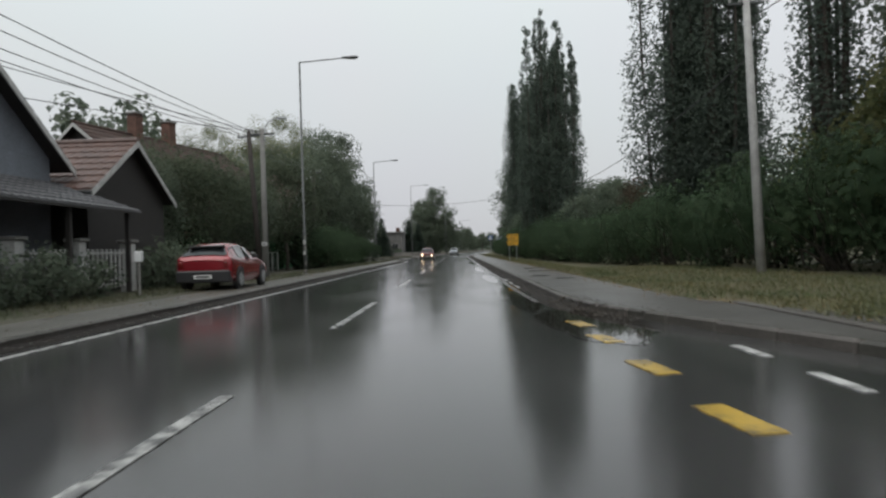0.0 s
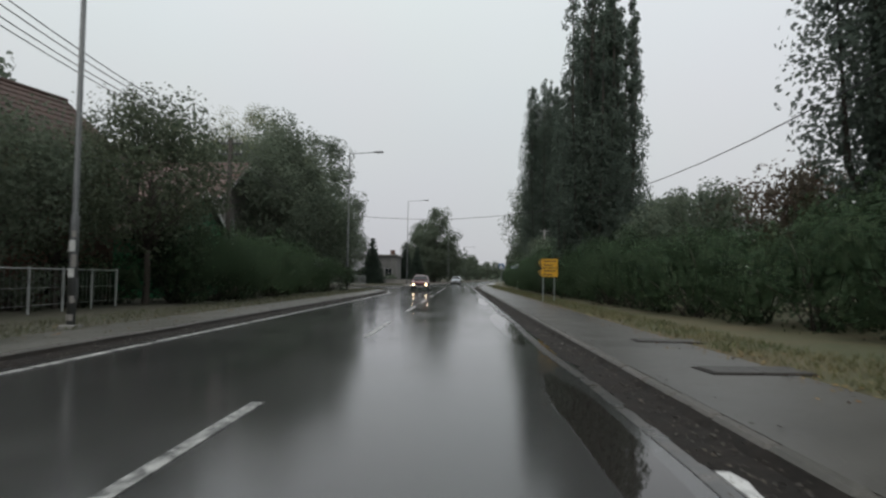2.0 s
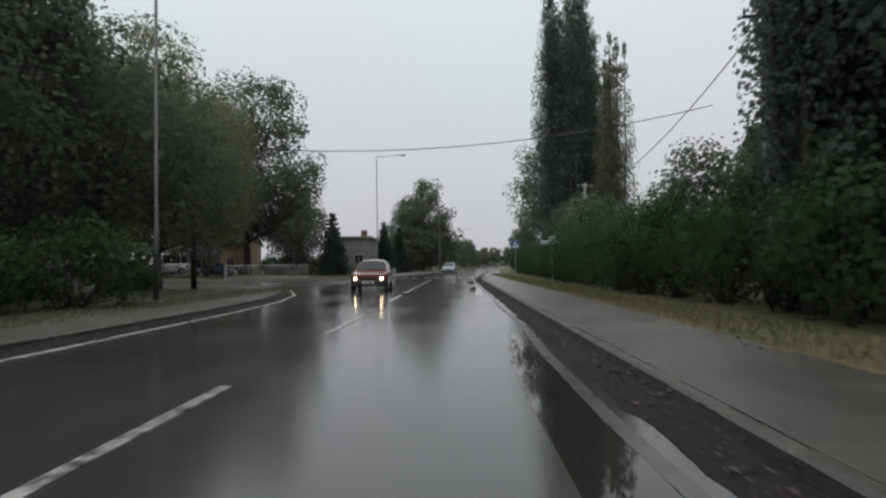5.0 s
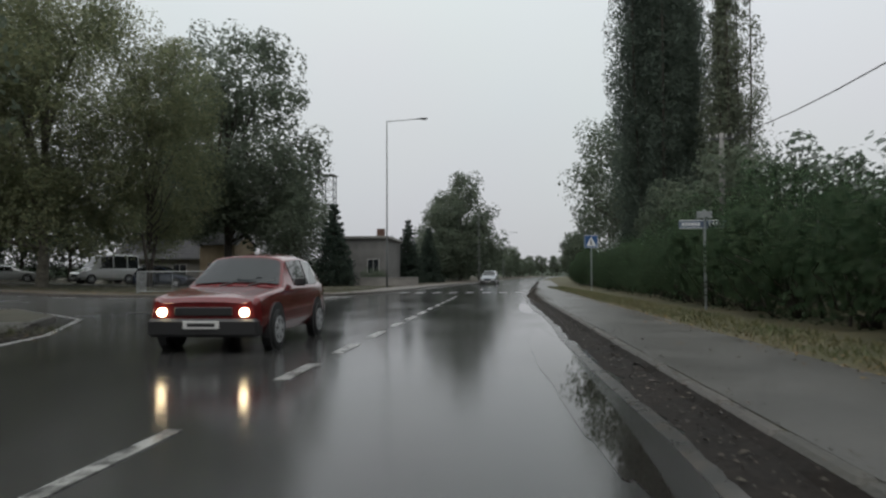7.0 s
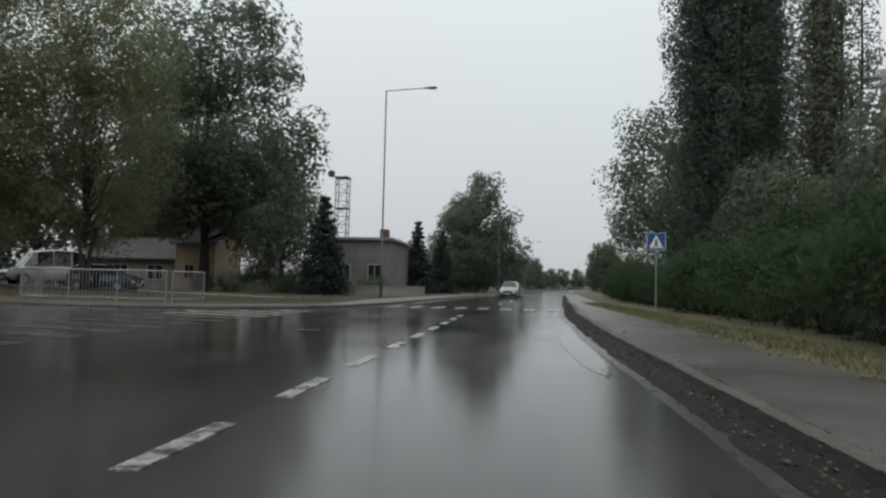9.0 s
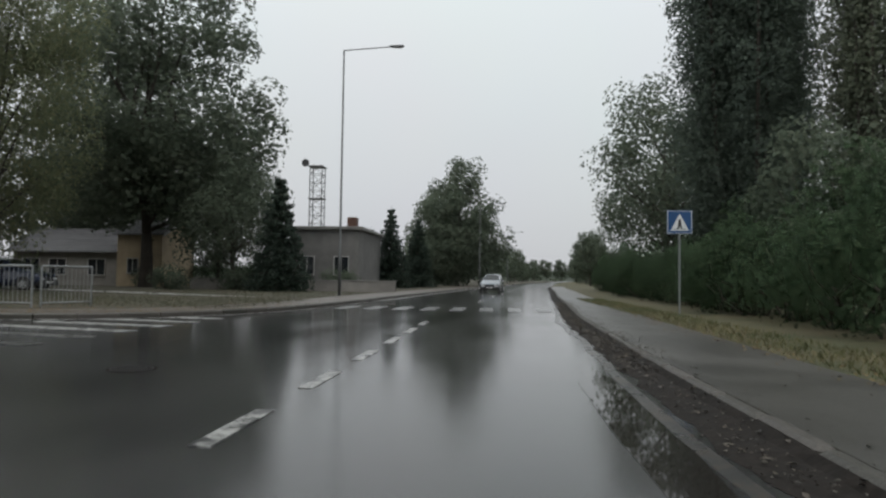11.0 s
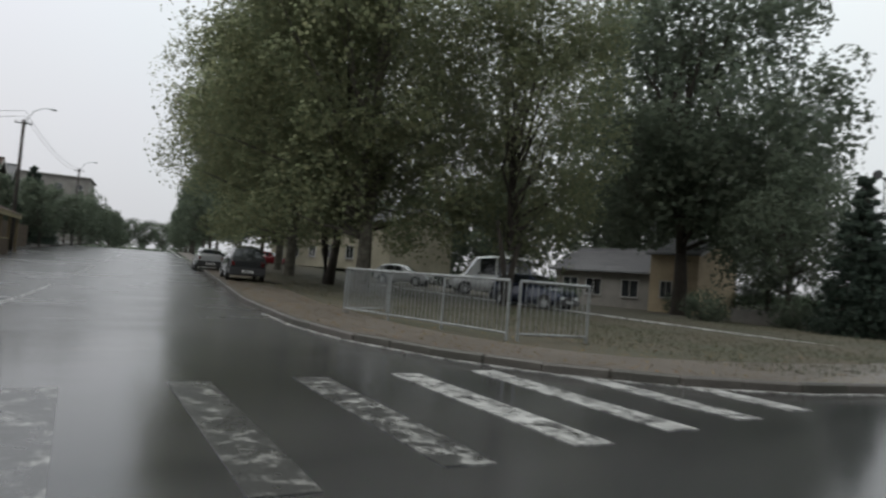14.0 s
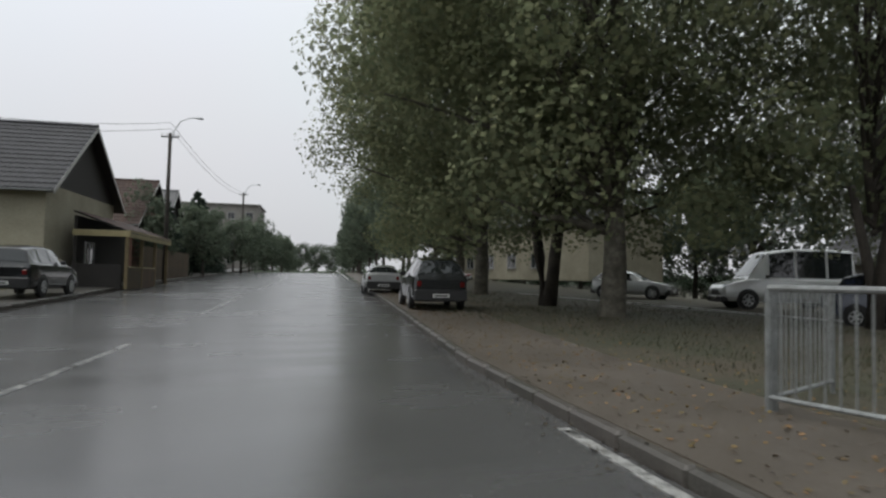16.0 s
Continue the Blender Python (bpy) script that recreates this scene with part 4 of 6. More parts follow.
for meshes, x, y, s in ((PLANE, -29.9, 117.5, 1.15), (PLANE_FORK, -34.8, 118.6, 1.2), (PLANE, -43.3, 120.6, 1.1), (PLANE, -53.0, 124.6, 1.0),
                        (PLANE_FORK, -24.9, 122.4, 0.80)):
    tree(meshes, x, y, s, "large plane tree with olive-brown autumn foliage", "trees along the side street", "tree", s * (0.92 if s > 0.9 else 1.28), 0 if meshes is PLANE else None)
for i in range(14):
    p = Vector((-64, 127.2, 0)) + SU * (i * 15.0) + SN * float(rng.uniform(-0.5, 2))
    tree(FAR_ROUND, p.x, p.y, float(rng.uniform(1.0, 1.25)), "distant street tree in the rain", "far street trees")
for i in range(9):
    p = Vector((-285 - i * 3, 178 + 8 * (i - 4), 0))
    tree(FAR_ROUND, p.x, p.y, 1.1, "far tree closing the street", "far street trees")
tree(BIG, -26.5, 140.8, 1.26, "very tall dark broadleaf tree in a yard", "yard trees", "tree", 1.12)
tree(ROUND, -18.6, 138.6, 0.85, "dark leafy tree between the big tree and the spruce", "yard trees")
tree(OVAL, -20.6, 140.8, 0.9, "dark leafy tree between the big tree and the spruce", "yard trees")
tree(BIG, -38.5, 160, 0.95, "very tall dark broadleaf tree in a yard", "yard trees")
for x, y in ((-50, 150), (-57, 151), (-64, 152), (-72, 150), (-80, 148), (-90, 150), (-46, 157)):
    tree(FAR_ROUND, x, y, float(rng.uniform(0.9, 1.2)), "dark tree closing off the yards", "yard trees")
plant("conifer", conifer_meshes(rng, 8.2, 2.0, 15), pose(-14.0, 135.4, 0.05), "slim dark spruce beside the big tree", "conifer", "spruces")
SPRUCE = conifer_meshes(rng, 8.6, 2.1, 16)
for x, y, s in ((-72.0, 107.8, 0.75), (-83.5, 111.4, 1.0), (-89.0, 112.6, 0.95)):
    t = plant("conifer", SPRUCE, pose(x, y, 0.05), "dark spruce in a front garden", "conifer", "garden spruces")
    t.scale = (s * 1.15, s * 1.15, s)
for x, y, s in ((-10.2, 158.3, 1.0), (-12.6, 160, 0.75), (-8.4, 166, 0.95)):
    t = plant("conifer", SPRUCE, pose(x, y, 0.05), "small dark spruce beside the road", "conifer", "spruces")
    t.scale = (s, s, s)
tree(PYRAMID, -5.4, 188, 1.0, "tall pyramid-shaped dark tree at the roadside", "roadside giants")
tree(PYRAMID, -9.5, 201, 0.85, "tall pyramid-shaped dark tree at the roadside", "roadside giants")
tree(ROUND, 16.5, 152, 1.5, "dark round-crowned tree behind the thicket", "roadside giants")
tree(ROUND, 19.0, 166, 1.4, "dark round-crowned tree behind the thicket", "roadside giants")
for x, y, s in ((17.5, 84, 0.72), (22, 88, 0.76), (24, 98, 0.85), (20, 75, 0.68), (27, 108, 0.85)):
    tree(FAR_ROUND, x, y, s, "dark rounded tree behind the thicket", "trees behind the thicket")
tree(LIGHT, -12.6, 30.0, 0.58, "young tree with yellow-green autumn leaves", "trees along the road")
for x, y in ((17.5, 55.0), (21, 57), (19, 62)):
    tree(RUST, x, y, 0.8, "rusty autumn tree behind the thicket", "rusty trees")
for i in range(16):
    yy = 215 + i * 17
    e = float(np.interp(yy, [q[1] for q in EAST], [q[0] for q in EAST]))
    tree((FAR_ROUND, FAR_OVAL)[i % 2], e + 6 + float(rng.uniform(0, 5)), yy, float(rng.uniform(0.7, 1.0)), "distant dark roadside tree", "far roadside trees")
    tree((FAR_OVAL, FAR_ROUND)[i % 2], e - 16 - float(rng.uniform(0, 6)), yy + 6, float(rng.uniform(0.7, 1.05)), "distant dark roadside tree", "far roadside trees")
for i in range(8):
    tree(FAR_ROUND, 46 + 9 * (i - 4), 505, 1.1, "far tree closing the road", "far roadside trees")
for i in range(18):
    p = Vector((-63.3, 108.2, 0)) + SU * (i * 11.0) - SN * float(rng.uniform(0.0, 3))
    tree((FAR_OVAL, FAR_ROUND)[i % 2], p.x, p.y, float(rng.uniform(0.42, 0.8)) if i > 3 else 0.5, "dark tree in a front garden", "front garden trees")

for y in np.arange(33.5, 71, 2.3):
    x = float(np.interp(y, [33, 44, 50, 80, 90], [-11.6, -10.4, -8.6, -8.6, -10.6]))
    bush(LOW_BUSH[int(rng.integers(0, 2))] if y < 47 else BUSHES[2] if rng.uniform() < 0.4 else LOW_BUSH[1], x - float(rng.uniform(0, 0.9)), float(y), float(rng.uniform(0.8, 1.2)) if y > 47 else 0.8,
         "dark garden shrub at the plot's edge", "garden shrubs")
for x, y in ((-12.6, 73.0), (-13.4, 76.2), (-12.9, 81.0), (-14.2, 85.5)):
    bush(LOW_BUSH[0], x, y, 0.9, "low shrub under the roadside trees", "garden shrubs")
for x, y, s in ((-8.5, 17.6, 0.8), (-8.6, 19.4, 0.75), (-8.6, 15.7, 0.8), (-8.7, 24.3, 0.9), (-8.8, 26.2, 0.9), (-8.9, 28.2, 0.9), (-11.2, 31.0, 1.2)):
    bush(LOW_BUSH[1] if s > 1.1 else LOW_BUSH[0], x, y, s, "trimmed dark hedge shrub before a house", "front hedge")
for i in range(24):
    bush(BUSHES[2], -104 + i * 3.9, 153 + float(rng.uniform(-1.5, 1.5)) - 0.05 * i, float(rng.uniform(0.9, 1.2)), "dark hedge closing off the yards", "yard hedge")
for x, y in ((-44.5, 113.5 + 4.2), (-21, 134), (-17.5, 137), (-12, 143), (-16, 142), (-27.4, 142.6), (-38.5, 144), (-11.6, 145.4), (-15.6, 145.2)):
    bush(LOW_BUSH[0], x, y, 1.0, "low dark shrub on the lawn", "lawn shrubs")
tree(OVAL, -9.9, 47.6, 0.4, "slim dark roadside tree before the green house", "trees along the road")


# ---- lamps, poles, wires ----


def street_lamp(x, y, h, arm, turn=0, label="tall grey steel street lamp with a straight arm"):
    t = thing("street_lamp", pose(x, y, 0.1, 0, 0, turn), label, "street lamp", "street lamps")
    part("base", Shape().block(-0.16, 0.16, -0.16, 0.16, -0.05, 0.1, 0.02), CONCRETE, t)
    part("pole", Shape().tube([(0, 0, 0), (0, 0, 2.2), (0, 0, 2.25), (0, 0, h)], [0.085, 0.085, 0.06, 0.042], 10), STEEL, t, "", None, True)
    part("door", Shape().block(0.07, 0.095, -0.05, 0.05, 0.6, 1.0, 0.006), STEEL, t)
    part("arm", Shape().tube([(0, 0, h - 0.03), (arm - 0.5, 0, h + 0.12)], 0.03, 8), STEEL, t)
    head = Shape()
    rings = [(arm - 0.62, 0.05, 0.04), (arm - 0.4, 0.11, 0.06), (arm, 0.14, 0.075), (arm + 0.16, 0.11, 0.06), (arm + 0.22, 0.03, 0.03)]
    v, f = [], []
    for px, w, k in rings:
        for s in range(10):
            a = 2 * math.pi * s / 10
            v.append((px, w * math.cos(a), h + 0.14 + k * math.sin(a)))
    for i in range(4):
        f += [(i * 10 + s, i * 10 + (s + 1) % 10, i * 10 + 10 + (s + 1) % 10, i * 10 + 10 + s) for s in range(10)]
    hd = part("lamp_head", head.add(v, f + [tuple(range(40, 50)), tuple(reversed(range(10)))]), STEEL, t, "", None, True)
    part("lens", Shape().block(arm - 0.3, arm + 0.1, -0.09, 0.09, h + 0.055, h + 0.09, 0.02), LAMP_CLEAR, hd)
    return t


lamp = street_lamp(-6.37, 34.87, 10.5, 2.7)
for z, w, h, a in ((0.52, 0.09, 0.14, -60), (1.02, 0.12, 0.17, -105), (1.22, 0.08, 0.24, -62), (1.52, 0.11, 0.22, -98), (1.80, 0.07, 0.12, -70), (0.18, 0.12, 0.13, -100)):
    s = Shape()
    for i in range(5):
        b = radians(a) + (i - 2) * w / 4 / 0.09
        s.add([(0.089 * math.cos(c), 0.089 * math.sin(c), q) for c, q in ((b, z), (b + w / 4 / 0.09, z), (b + w / 4 / 0.09, z + h), (b, z + h))], [(0, 1, 2, 3)])
    part("paper_scrap", s, WHITE_TRIM if z in (1.02, 1.52) else PLASTER, lamp, "torn whitish paper pasted on the pole")
street_lamp(-7.53, 72.75, 10.6, 2.4)
street_lamp(-7.24, 125.4, 13.1, 3.0)
street_lamp(-1.9, 181, 11.2, 3.2)
street_lamp(2.2, 235, 11.2, 3.2)


def utility_pole(x, y, h, mat, label, lean=0.0, arms=2, lamp=0.0, plate=False, turn=0.0, category="utility pole"):
    t = thing("utility_pole", pose(x, y, 0.05, 0, lean, turn), label, category, "utility poles")
    part("pole", Shape().tube([(0, 0, -0.1), (0, 0, h * 0.5), (0, 0, h)], [0.15, 0.125, 0.1], 10), mat, t, "", None, True)
    for i in range(arms):
        z = h - 0.25 - i * 0.5
        a = part("crossarm", Shape().block(-0.55, 0.55, -0.04, 0.04, z - 0.04, z + 0.04, 0.01), STEEL, t)
        for sx in (-0.5, -0.2, 0.2, 0.5):
            part("insulator", Shape().tube([(sx, 0, z + 0.04), (sx, 0, z + 0.1), (sx, 0, z + 0.12), (sx, 0, z + 0.2)], [0.02, 0.045, 0.03, 0.035], 8), WHITE_TRIM, a)
    if lamp:
        k = lamp
        pts = [(0.1, 0, h - 0.5), (0.1 + 0.15 * k, 0, h + 0.2 * k), (0.1 + 0.5 * k, 0, h + 0.75 * k), (0.1 + k, 0, h + k), (0.1 + 1.5 * k, 0, h + 1.05 * k)]
        b = part("lamp_arm", Shape().tube(pts, 0.03, 8), GALV, t)
        part("lamp_head", Shape().tube([(1.5 * k, 0, h + 1.03 * k), (1.5 * k + 0.15, 0, h + 1.03 * k), (1.5 * k + 0.42, 0, h + 1.0 * k), (1.5 * k + 0.5, 0, h + 0.98 * k)], [0.035, 0.07, 0.075, 0.025], 10), GALV, b, "", None, True)
    if plate:
        p = part("notice_plate", Shape().block(-0.12, 0.12, -0.17, -0.15, 1.52, 1.68, 0.004), SIGN_WHITE, t, "small white notice plate")
        part("lettering", Shape().box(-0.08, 0.08, -0.176, -0.17, 1.57, 1.63), BAR_BLACK, p)
    return t


utility_pole(-7.67, 32.66, 6.9, CONCRETE, "grey concrete utility pole with a small curved lamp", 0, 1, 0.45, True)
utility_pole(-8.2, 33.6, 7.0, WOOD_POLE, "dark weathered wooden utility pole, leaning", -3.2, 1)
utility_pole(-9.6, 52.4, 7.5, WOOD_POLE, "dark wooden utility pole beside a green house", 0, 2)
utility_pole(10.4, 22.87, 8.6, CONCRETE_PALE, "leaning pale concrete utility pole on the verge", -1.5, 1)
utility_pole(8.9, 69.0, 7.2, CONCRETE, "pale concrete pole among the shrubs", 0, 1)
utility_pole(-58.9, 106.8, 9.4, WOOD_POLE, "dark utility pole with a long curved lamp arm", 0, 1, 1.0, False, 70)
utility_pole(-96.0, 118.0, 9.6, WOOD_POLE, "dark utility pole with a curved lamp arm", 0, 1, 1.0, False, 70)
utility_pole(-11.5, 85.5, 7.4, WOOD_POLE, "dark wooden pole carrying a span over the road", 0, 1)
utility_pole(11.5, 105.0, 7.4, CONCRETE, "pale concrete pole behind the thicket", 0, 1)


def wire(a, b, sag, r=0.014, group="overhead wires"):
    a, b = Vector(a), Vector(b)
    pts = []
    for i in range(13):
        t = i / 12
        p = a.lerp(b, t)
        p.z -= sag * 4 * t * (1 - t)
        pts.append(p)
    return tagged(part("wire", Shape().tube(pts, r, 5), PLASTIC), "thin black overhead wire", "wire", group)


for dx in (-0.5, -0.2, 0.2, 0.5):
    wire((-8.55 + dx, 33.6, 6.85), (-12.5 + dx * 3, -8, 7.8 + dx), 0.6)
    wire((-8.55 + dx, 33.6, 6.8), (-9.6 + dx, 52.4, 7.4), 0.35)
    wire((-9.6 + dx, 52.4, 7.4), (-11.5 + dx, 85.5, 7.3), 0.7)
wire((-7.67, 32.66, 6.8), (-16, 2, 7.2), 0.5)
wire((-7.67, 32.66, 6.8), (-18, 8, 6.2), 0.4)
wire((10.4, 22.87, 6.9), (8.9, 69.0, 7.0), 1.5, 0.018)
wire((8.9, 69.0, 7.0), (11.5, 105, 7.2), 1.2, 0.018)
wire((10.4, 22.87, 8.0), (12.0, -12, 8.4), 0.6, 0.018)
wire((-11.5, 85.5, 7.3), (14.0, 85.5, 8.8), 1.1, 0.022)
wire((11.5, 105, 7.2), (26, 150, 9.5), 1.0, 0.018)
for dz in (0, -0.4):
    wire((-58.9, 106.8, 11.0 + dz), (-96, 118, 11.5 + dz), 0.8)
    wire((-58.9, 106.8, 11.0 + dz), (-48, 96.5, 8.0 + dz), 0.3)

# ---- signs ----
t = thing("direction_sign", pose(5.62, 55.62, 0.1), "yellow two-panel direction sign with arrow ends on two posts", "road sign")
for x in (-0.32, 0.24):
    part("post", Shape().tube([(x, 0.03, -0.1), (x, 0.03, 2.15)], 0.03, 8), GALV, t)
for i, z in enumerate((1.73, 1.25)):
    p = part("panel", Shape().add([(x, y, zz) for y in (-0.012, 0.0) for x, zz in ((-0.58, z + 0.22), (-0.42, z), (0.40, z), (0.40, z + 0.45), (-0.42, z + 0.45))],
             [(0, 1, 2, 3, 4), (9, 8, 7, 6, 5), (0, 5, 6, 1), (1, 6, 7, 2), (2, 7, 8, 3), (3, 8, 9, 4), (4, 9, 5, 0)]), SIGN_YELLOW, t, "yellow arrow panel")
    for zz in (z + 0.015, z + 0.425):
        part("border", Shape().box(-0.38, 0.38, -0.015, -0.012, zz, zz + 0.012), BAR_BLACK, p)
    for zz, w, k in ((z + 0.27, 0.62, 8), (z + 0.08, 0.46, 6)):
        for j in range(k):
            tall = 0.115 if j == 0 else 0.085
            part("lettering", Shape().box(-0.30 + j * w / k, -0.30 + (j + 0.62) * w / k, -0.016, -0.012, zz, zz + tall), BAR_BLACK, p)
    part("arrow", Shape().add([(-0.55, -0.016, z + 0.22), (-0.42, -0.016, z + 0.02), (-0.36, -0.016, z + 0.02), (-0.47, -0.016, z + 0.22), (-0.36, -0.016, z + 0.43), (-0.42, -0.016, z + 0.43)],
         [(0, 1, 2, 3), (0, 3, 4, 5)]), BAR_BLACK, p)

t = thing("crossing_sign", pose(6.64, 112.2, 0.1, 0, 0, -3), "square blue crossing sign with a white triangle on a slim post", "road sign")
part("post", Shape().tube([(0, 0.03, -0.1), (0, 0.03, 3.2)], 0.03, 8), GALV, t)
p = part("panel", Shape().block(-0.375, 0.375, -0.012, 0.0, 2.52, 3.24, 0.004), SIGN_BLUE, t)
part("triangle", Shape().add([(-0.27, -0.016, 2.62), (0.27, -0.016, 2.62), (0.0, -0.016, 3.14)], [(0, 1, 2)]), SIGN_WHITE, p, "white triangle")
for sx in (-1, 1):
    for d in (0.055, 0.125):
        part("symbol_bar", Shape().add([(sx * (d + k), -0.020, z) for k, z in ((0.03, 2.655), (0.075, 2.655), (0.03, 2.655 + 0.30 * (0.2 - d)), (0.0, 2.655 + 0.30 * (0.2 - d)))], [(0, 1, 2, 3)]), BAR_BLACK, p)
part("symbol_bar", Shape().add([(x, -0.020, z) for x, z in ((-0.07, 2.66), (-0.03, 2.66), (0.0, 2.78), (0.03, 2.66), (0.07, 2.66), (0.045, 2.86), (0.03, 2.97), (-0.03, 2.97), (-0.045, 2.86))],
     [(0, 1, 2, 8), (2, 3, 4, 5), (8, 2, 5, 6, 7)]), BAR_BLACK, p)
for x0, x1, z0, z1 in ((-0.36, 0.36, 2.535, 2.55), (-0.36, 0.36, 3.21, 3.225), (-0.36, -0.345, 2.55, 3.21), (0.345, 0.36, 2.55, 3.21)):
    part("border", Shape().box(x0, x1, -0.0155, -0.012, z0, z1), SIGN_WHITE, p)

t = thing("street_sign", pose(7.3, 93.3, 0.1), "grey metal post carrying blue-grey street plates", "road sign")
part("post", Shape().tube([(-0.1, 0, -0.1), (-0.1, 0, 2.8)], 0.035, 8), GALV, t)
PLATE_BLUE = material("plate_blue_grey", (0.10, 0.13, 0.19), 0.35, vary=0.2, grain=20, stain=3, bump=0)
for x0, x1, y0 in ((-0.80, -0.13, -0.03), (-0.07, 0.62, -0.03)):
    p = part("plate", Shape().block(x0, x1, y0 - 0.02, y0, 2.27, 2.51, 0.005), PLATE_BLUE, t, "blue-grey street plate")
    for z0 in (2.275, 2.485):
        part("border", Shape().box(x0 + 0.015, x1 - 0.015, y0 - 0.024, y0 - 0.02, z0, z0 + 0.02), SIGN_WHITE, p)
    for j in range(6):
        part("lettering", Shape().box(x0 + 0.08 + j * 0.085, x0 + 0.135 + j * 0.085, y0 - 0.024, y0 - 0.02, 2.345, 2.435), SIGN_WHITE, p)
part("top_plate", Shape().block(-0.32, 0.10, -0.05, -0.03, 2.55, 2.75, 0.005), GALV, t, "small whitish plate")
for x in (-0.45, 0.25):
    part("bracket", Shape().block(x - 0.02, x + 0.02, -0.03, 0.035, 2.36, 2.42, 0.004), GALV, t)

# ---- railings ----


def railing(p, q, bars, label, ret=0.0):
    a, b = Vector((*p, 0.12)), Vector((*q, 0.12))
    d = (b - a)
    ln = d.length
    t = thing("railing", Matrix.Translation(a) @ Matrix.Rotation(math.atan2(d.y, d.x), 4, "Z"), label, "railing", "corner railing")
    posts = max(2, round(ln / 2.0) + 1)
    for i in range(posts):
        x = ln * i / (posts - 1)
        part("post", Shape().tube([(x, 0, -0.12), (x, 0, 1.22)], 0.032, 8), RAIL_WHITE, t)
    part("top_rail", Shape().tube([(0, 0, 1.24), (ln, 0, 1.24)], 0.034, 8), RAIL_WHITE, t)
    part("bottom_rail", Shape().tube([(0, 0, 0.16), (ln, 0, 0.16)], 0.026, 8), RAIL_WHITE, t)
    bar = Shape().tube([(0, 0, 0.16), (0, 0, 1.22)], 0.011, 6).mesh("bar", RAIL_WHITE)
    for i in range(1, bars):
        part("bar", bar, None, t, "", Matrix.Translation((ln * i / bars, 0, 0)))
    return t


railing((-18.4, 109.4), (-12.35, 109.5), 42, "whitish tubular steel pedestrian railing with upright bars")
railing((-12.15, 109.62), (-11.7, 111.3), 12, "short whitish steel railing set back at the corner")
railing((-18.4, 109.5), (-18.9, 111.2), 12, "short whitish steel railing returning from the street")

# ---- garden fences ----


FENCE_PAINT = material("fence_paint", (0.46, 0.47, 0.46), 0.6, 0.1, vary=0.3, grain=20, stain=3, bump=0.1)


def wire_fence(p, q, n, label):
    a, b = Vector((*p, 0.1)), Vector((*q, 0.1))
    d = b - a
    ln = d.length
    t = thing("garden_fence", Matrix.Translation(a) @ Matrix.Rotation(math.atan2(d.y, d.x), 4, "Z"), label, "fence", "garden fences")
    for i in range(n + 1):
        x = ln * i / n
        part("post", Shape().block(x - 0.026, x + 0.026, -0.026, 0.026, -0.1, 1.25, 0.006), FENCE_PAINT, t)
    for z in (0.25, 0.7, 1.2):
        part("rail" if z > 1 else "wire_strand", Shape().tube([(0, 0, z), (ln, 0, z)], 0.005 if z < 1 else 0.019, 6), FENCE_PAINT, t)
    for i in range(1, int(ln / 0.25)):
        part("mesh_wire", Shape().tube([(i * 0.25, 0, 0.2), (i * 0.25, 0, 1.2)], 0.004, 4), RAIL_WHITE, t)
    return t


wire_fence((-9.35, 32.2), (-10.1, 43.6), 7, "wire garden fence with pale posts")


def board_fence(start, length, h, label):
    t = thing("board_fence", Matrix.Translation((*start, 0.12)) @ Matrix.Rotation(math.atan2(SU.y, SU.x), 4, "Z"), label, "fence", "street fences")
    for z in (0.35, h - 0.3):
        part("rail", Shape().block(0, length, 0.02, 0.07, z - 0.04, z + 0.04, 0.006), WOOD_FENCE, t)
    board = Shape().block(0, 0.14, -0.015, 0.015, 0.05, h, 0.006).mesh("board", WOOD_FENCE)
    for i in range(int(length / 0.155)):
        part("board", board, None, t, "", Matrix.Translation((i * 0.155, 0, float(rng.uniform(-0.03, 0.03)))))
    return t


# ---- houses ----


def tiled_slope(parent, mat, place, length, run, rise, over, courses, pitch=0.3):
    """A roof slope: a boarded slab with courses of wavy tiles on it. The eave at y=-over, the ridge at y=run; x from 0 to length."""
    sl = rise / run
    y0, z0 = -over, -over * sl
    slab = part("roof", Shape().add([place(p) for p in ((0, y0, z0), (length, y0, z0), (length, run, rise), (0, run, rise),
                                                        (0, y0, z0 - 0.05), (length, y0, z0 - 0.05), (length, run, rise - 0.05), (0, run, rise - 0.05))],
                [(0, 1, 2, 3), (7, 6, 5, 4), (4, 5, 1, 0), (5, 6, 2, 1), (6, 7, 3, 2), (7, 4, 0, 3)]), WOOD_DARK, parent)
    n = courses
    k = max(2, int(length / pitch) * 2)
    for i in range(n):
        a, b = i / n, min(1.0, (i + 1.2) / n)
        ya, yb = y0 + (run + over) * a, y0 + (run + over) * b
        za, zb = z0 + (rise + over * sl) * a, z0 + (rise + over * sl) * b
        sag = float(rng.uniform(-0.008, 0.008))
        v = []
        for j in range(k + 1):
            x = length * j / k
            up = 0.035 * (j % 2) + sag
            v += [(x, ya, za + 0.012), (x, ya, za + 0.062 + up), (x, yb, zb + 0.012 + up * 0.6)]
        f = [q for j in range(k) for q in ((j * 3, j * 3 + 3, j * 3 + 4, j * 3 + 1), (j * 3 + 1, j * 3 + 4, j * 3 + 5, j * 3 + 2))]
        part("tile_course", Shape().add([place(p) for p in v], f), mat, slab)


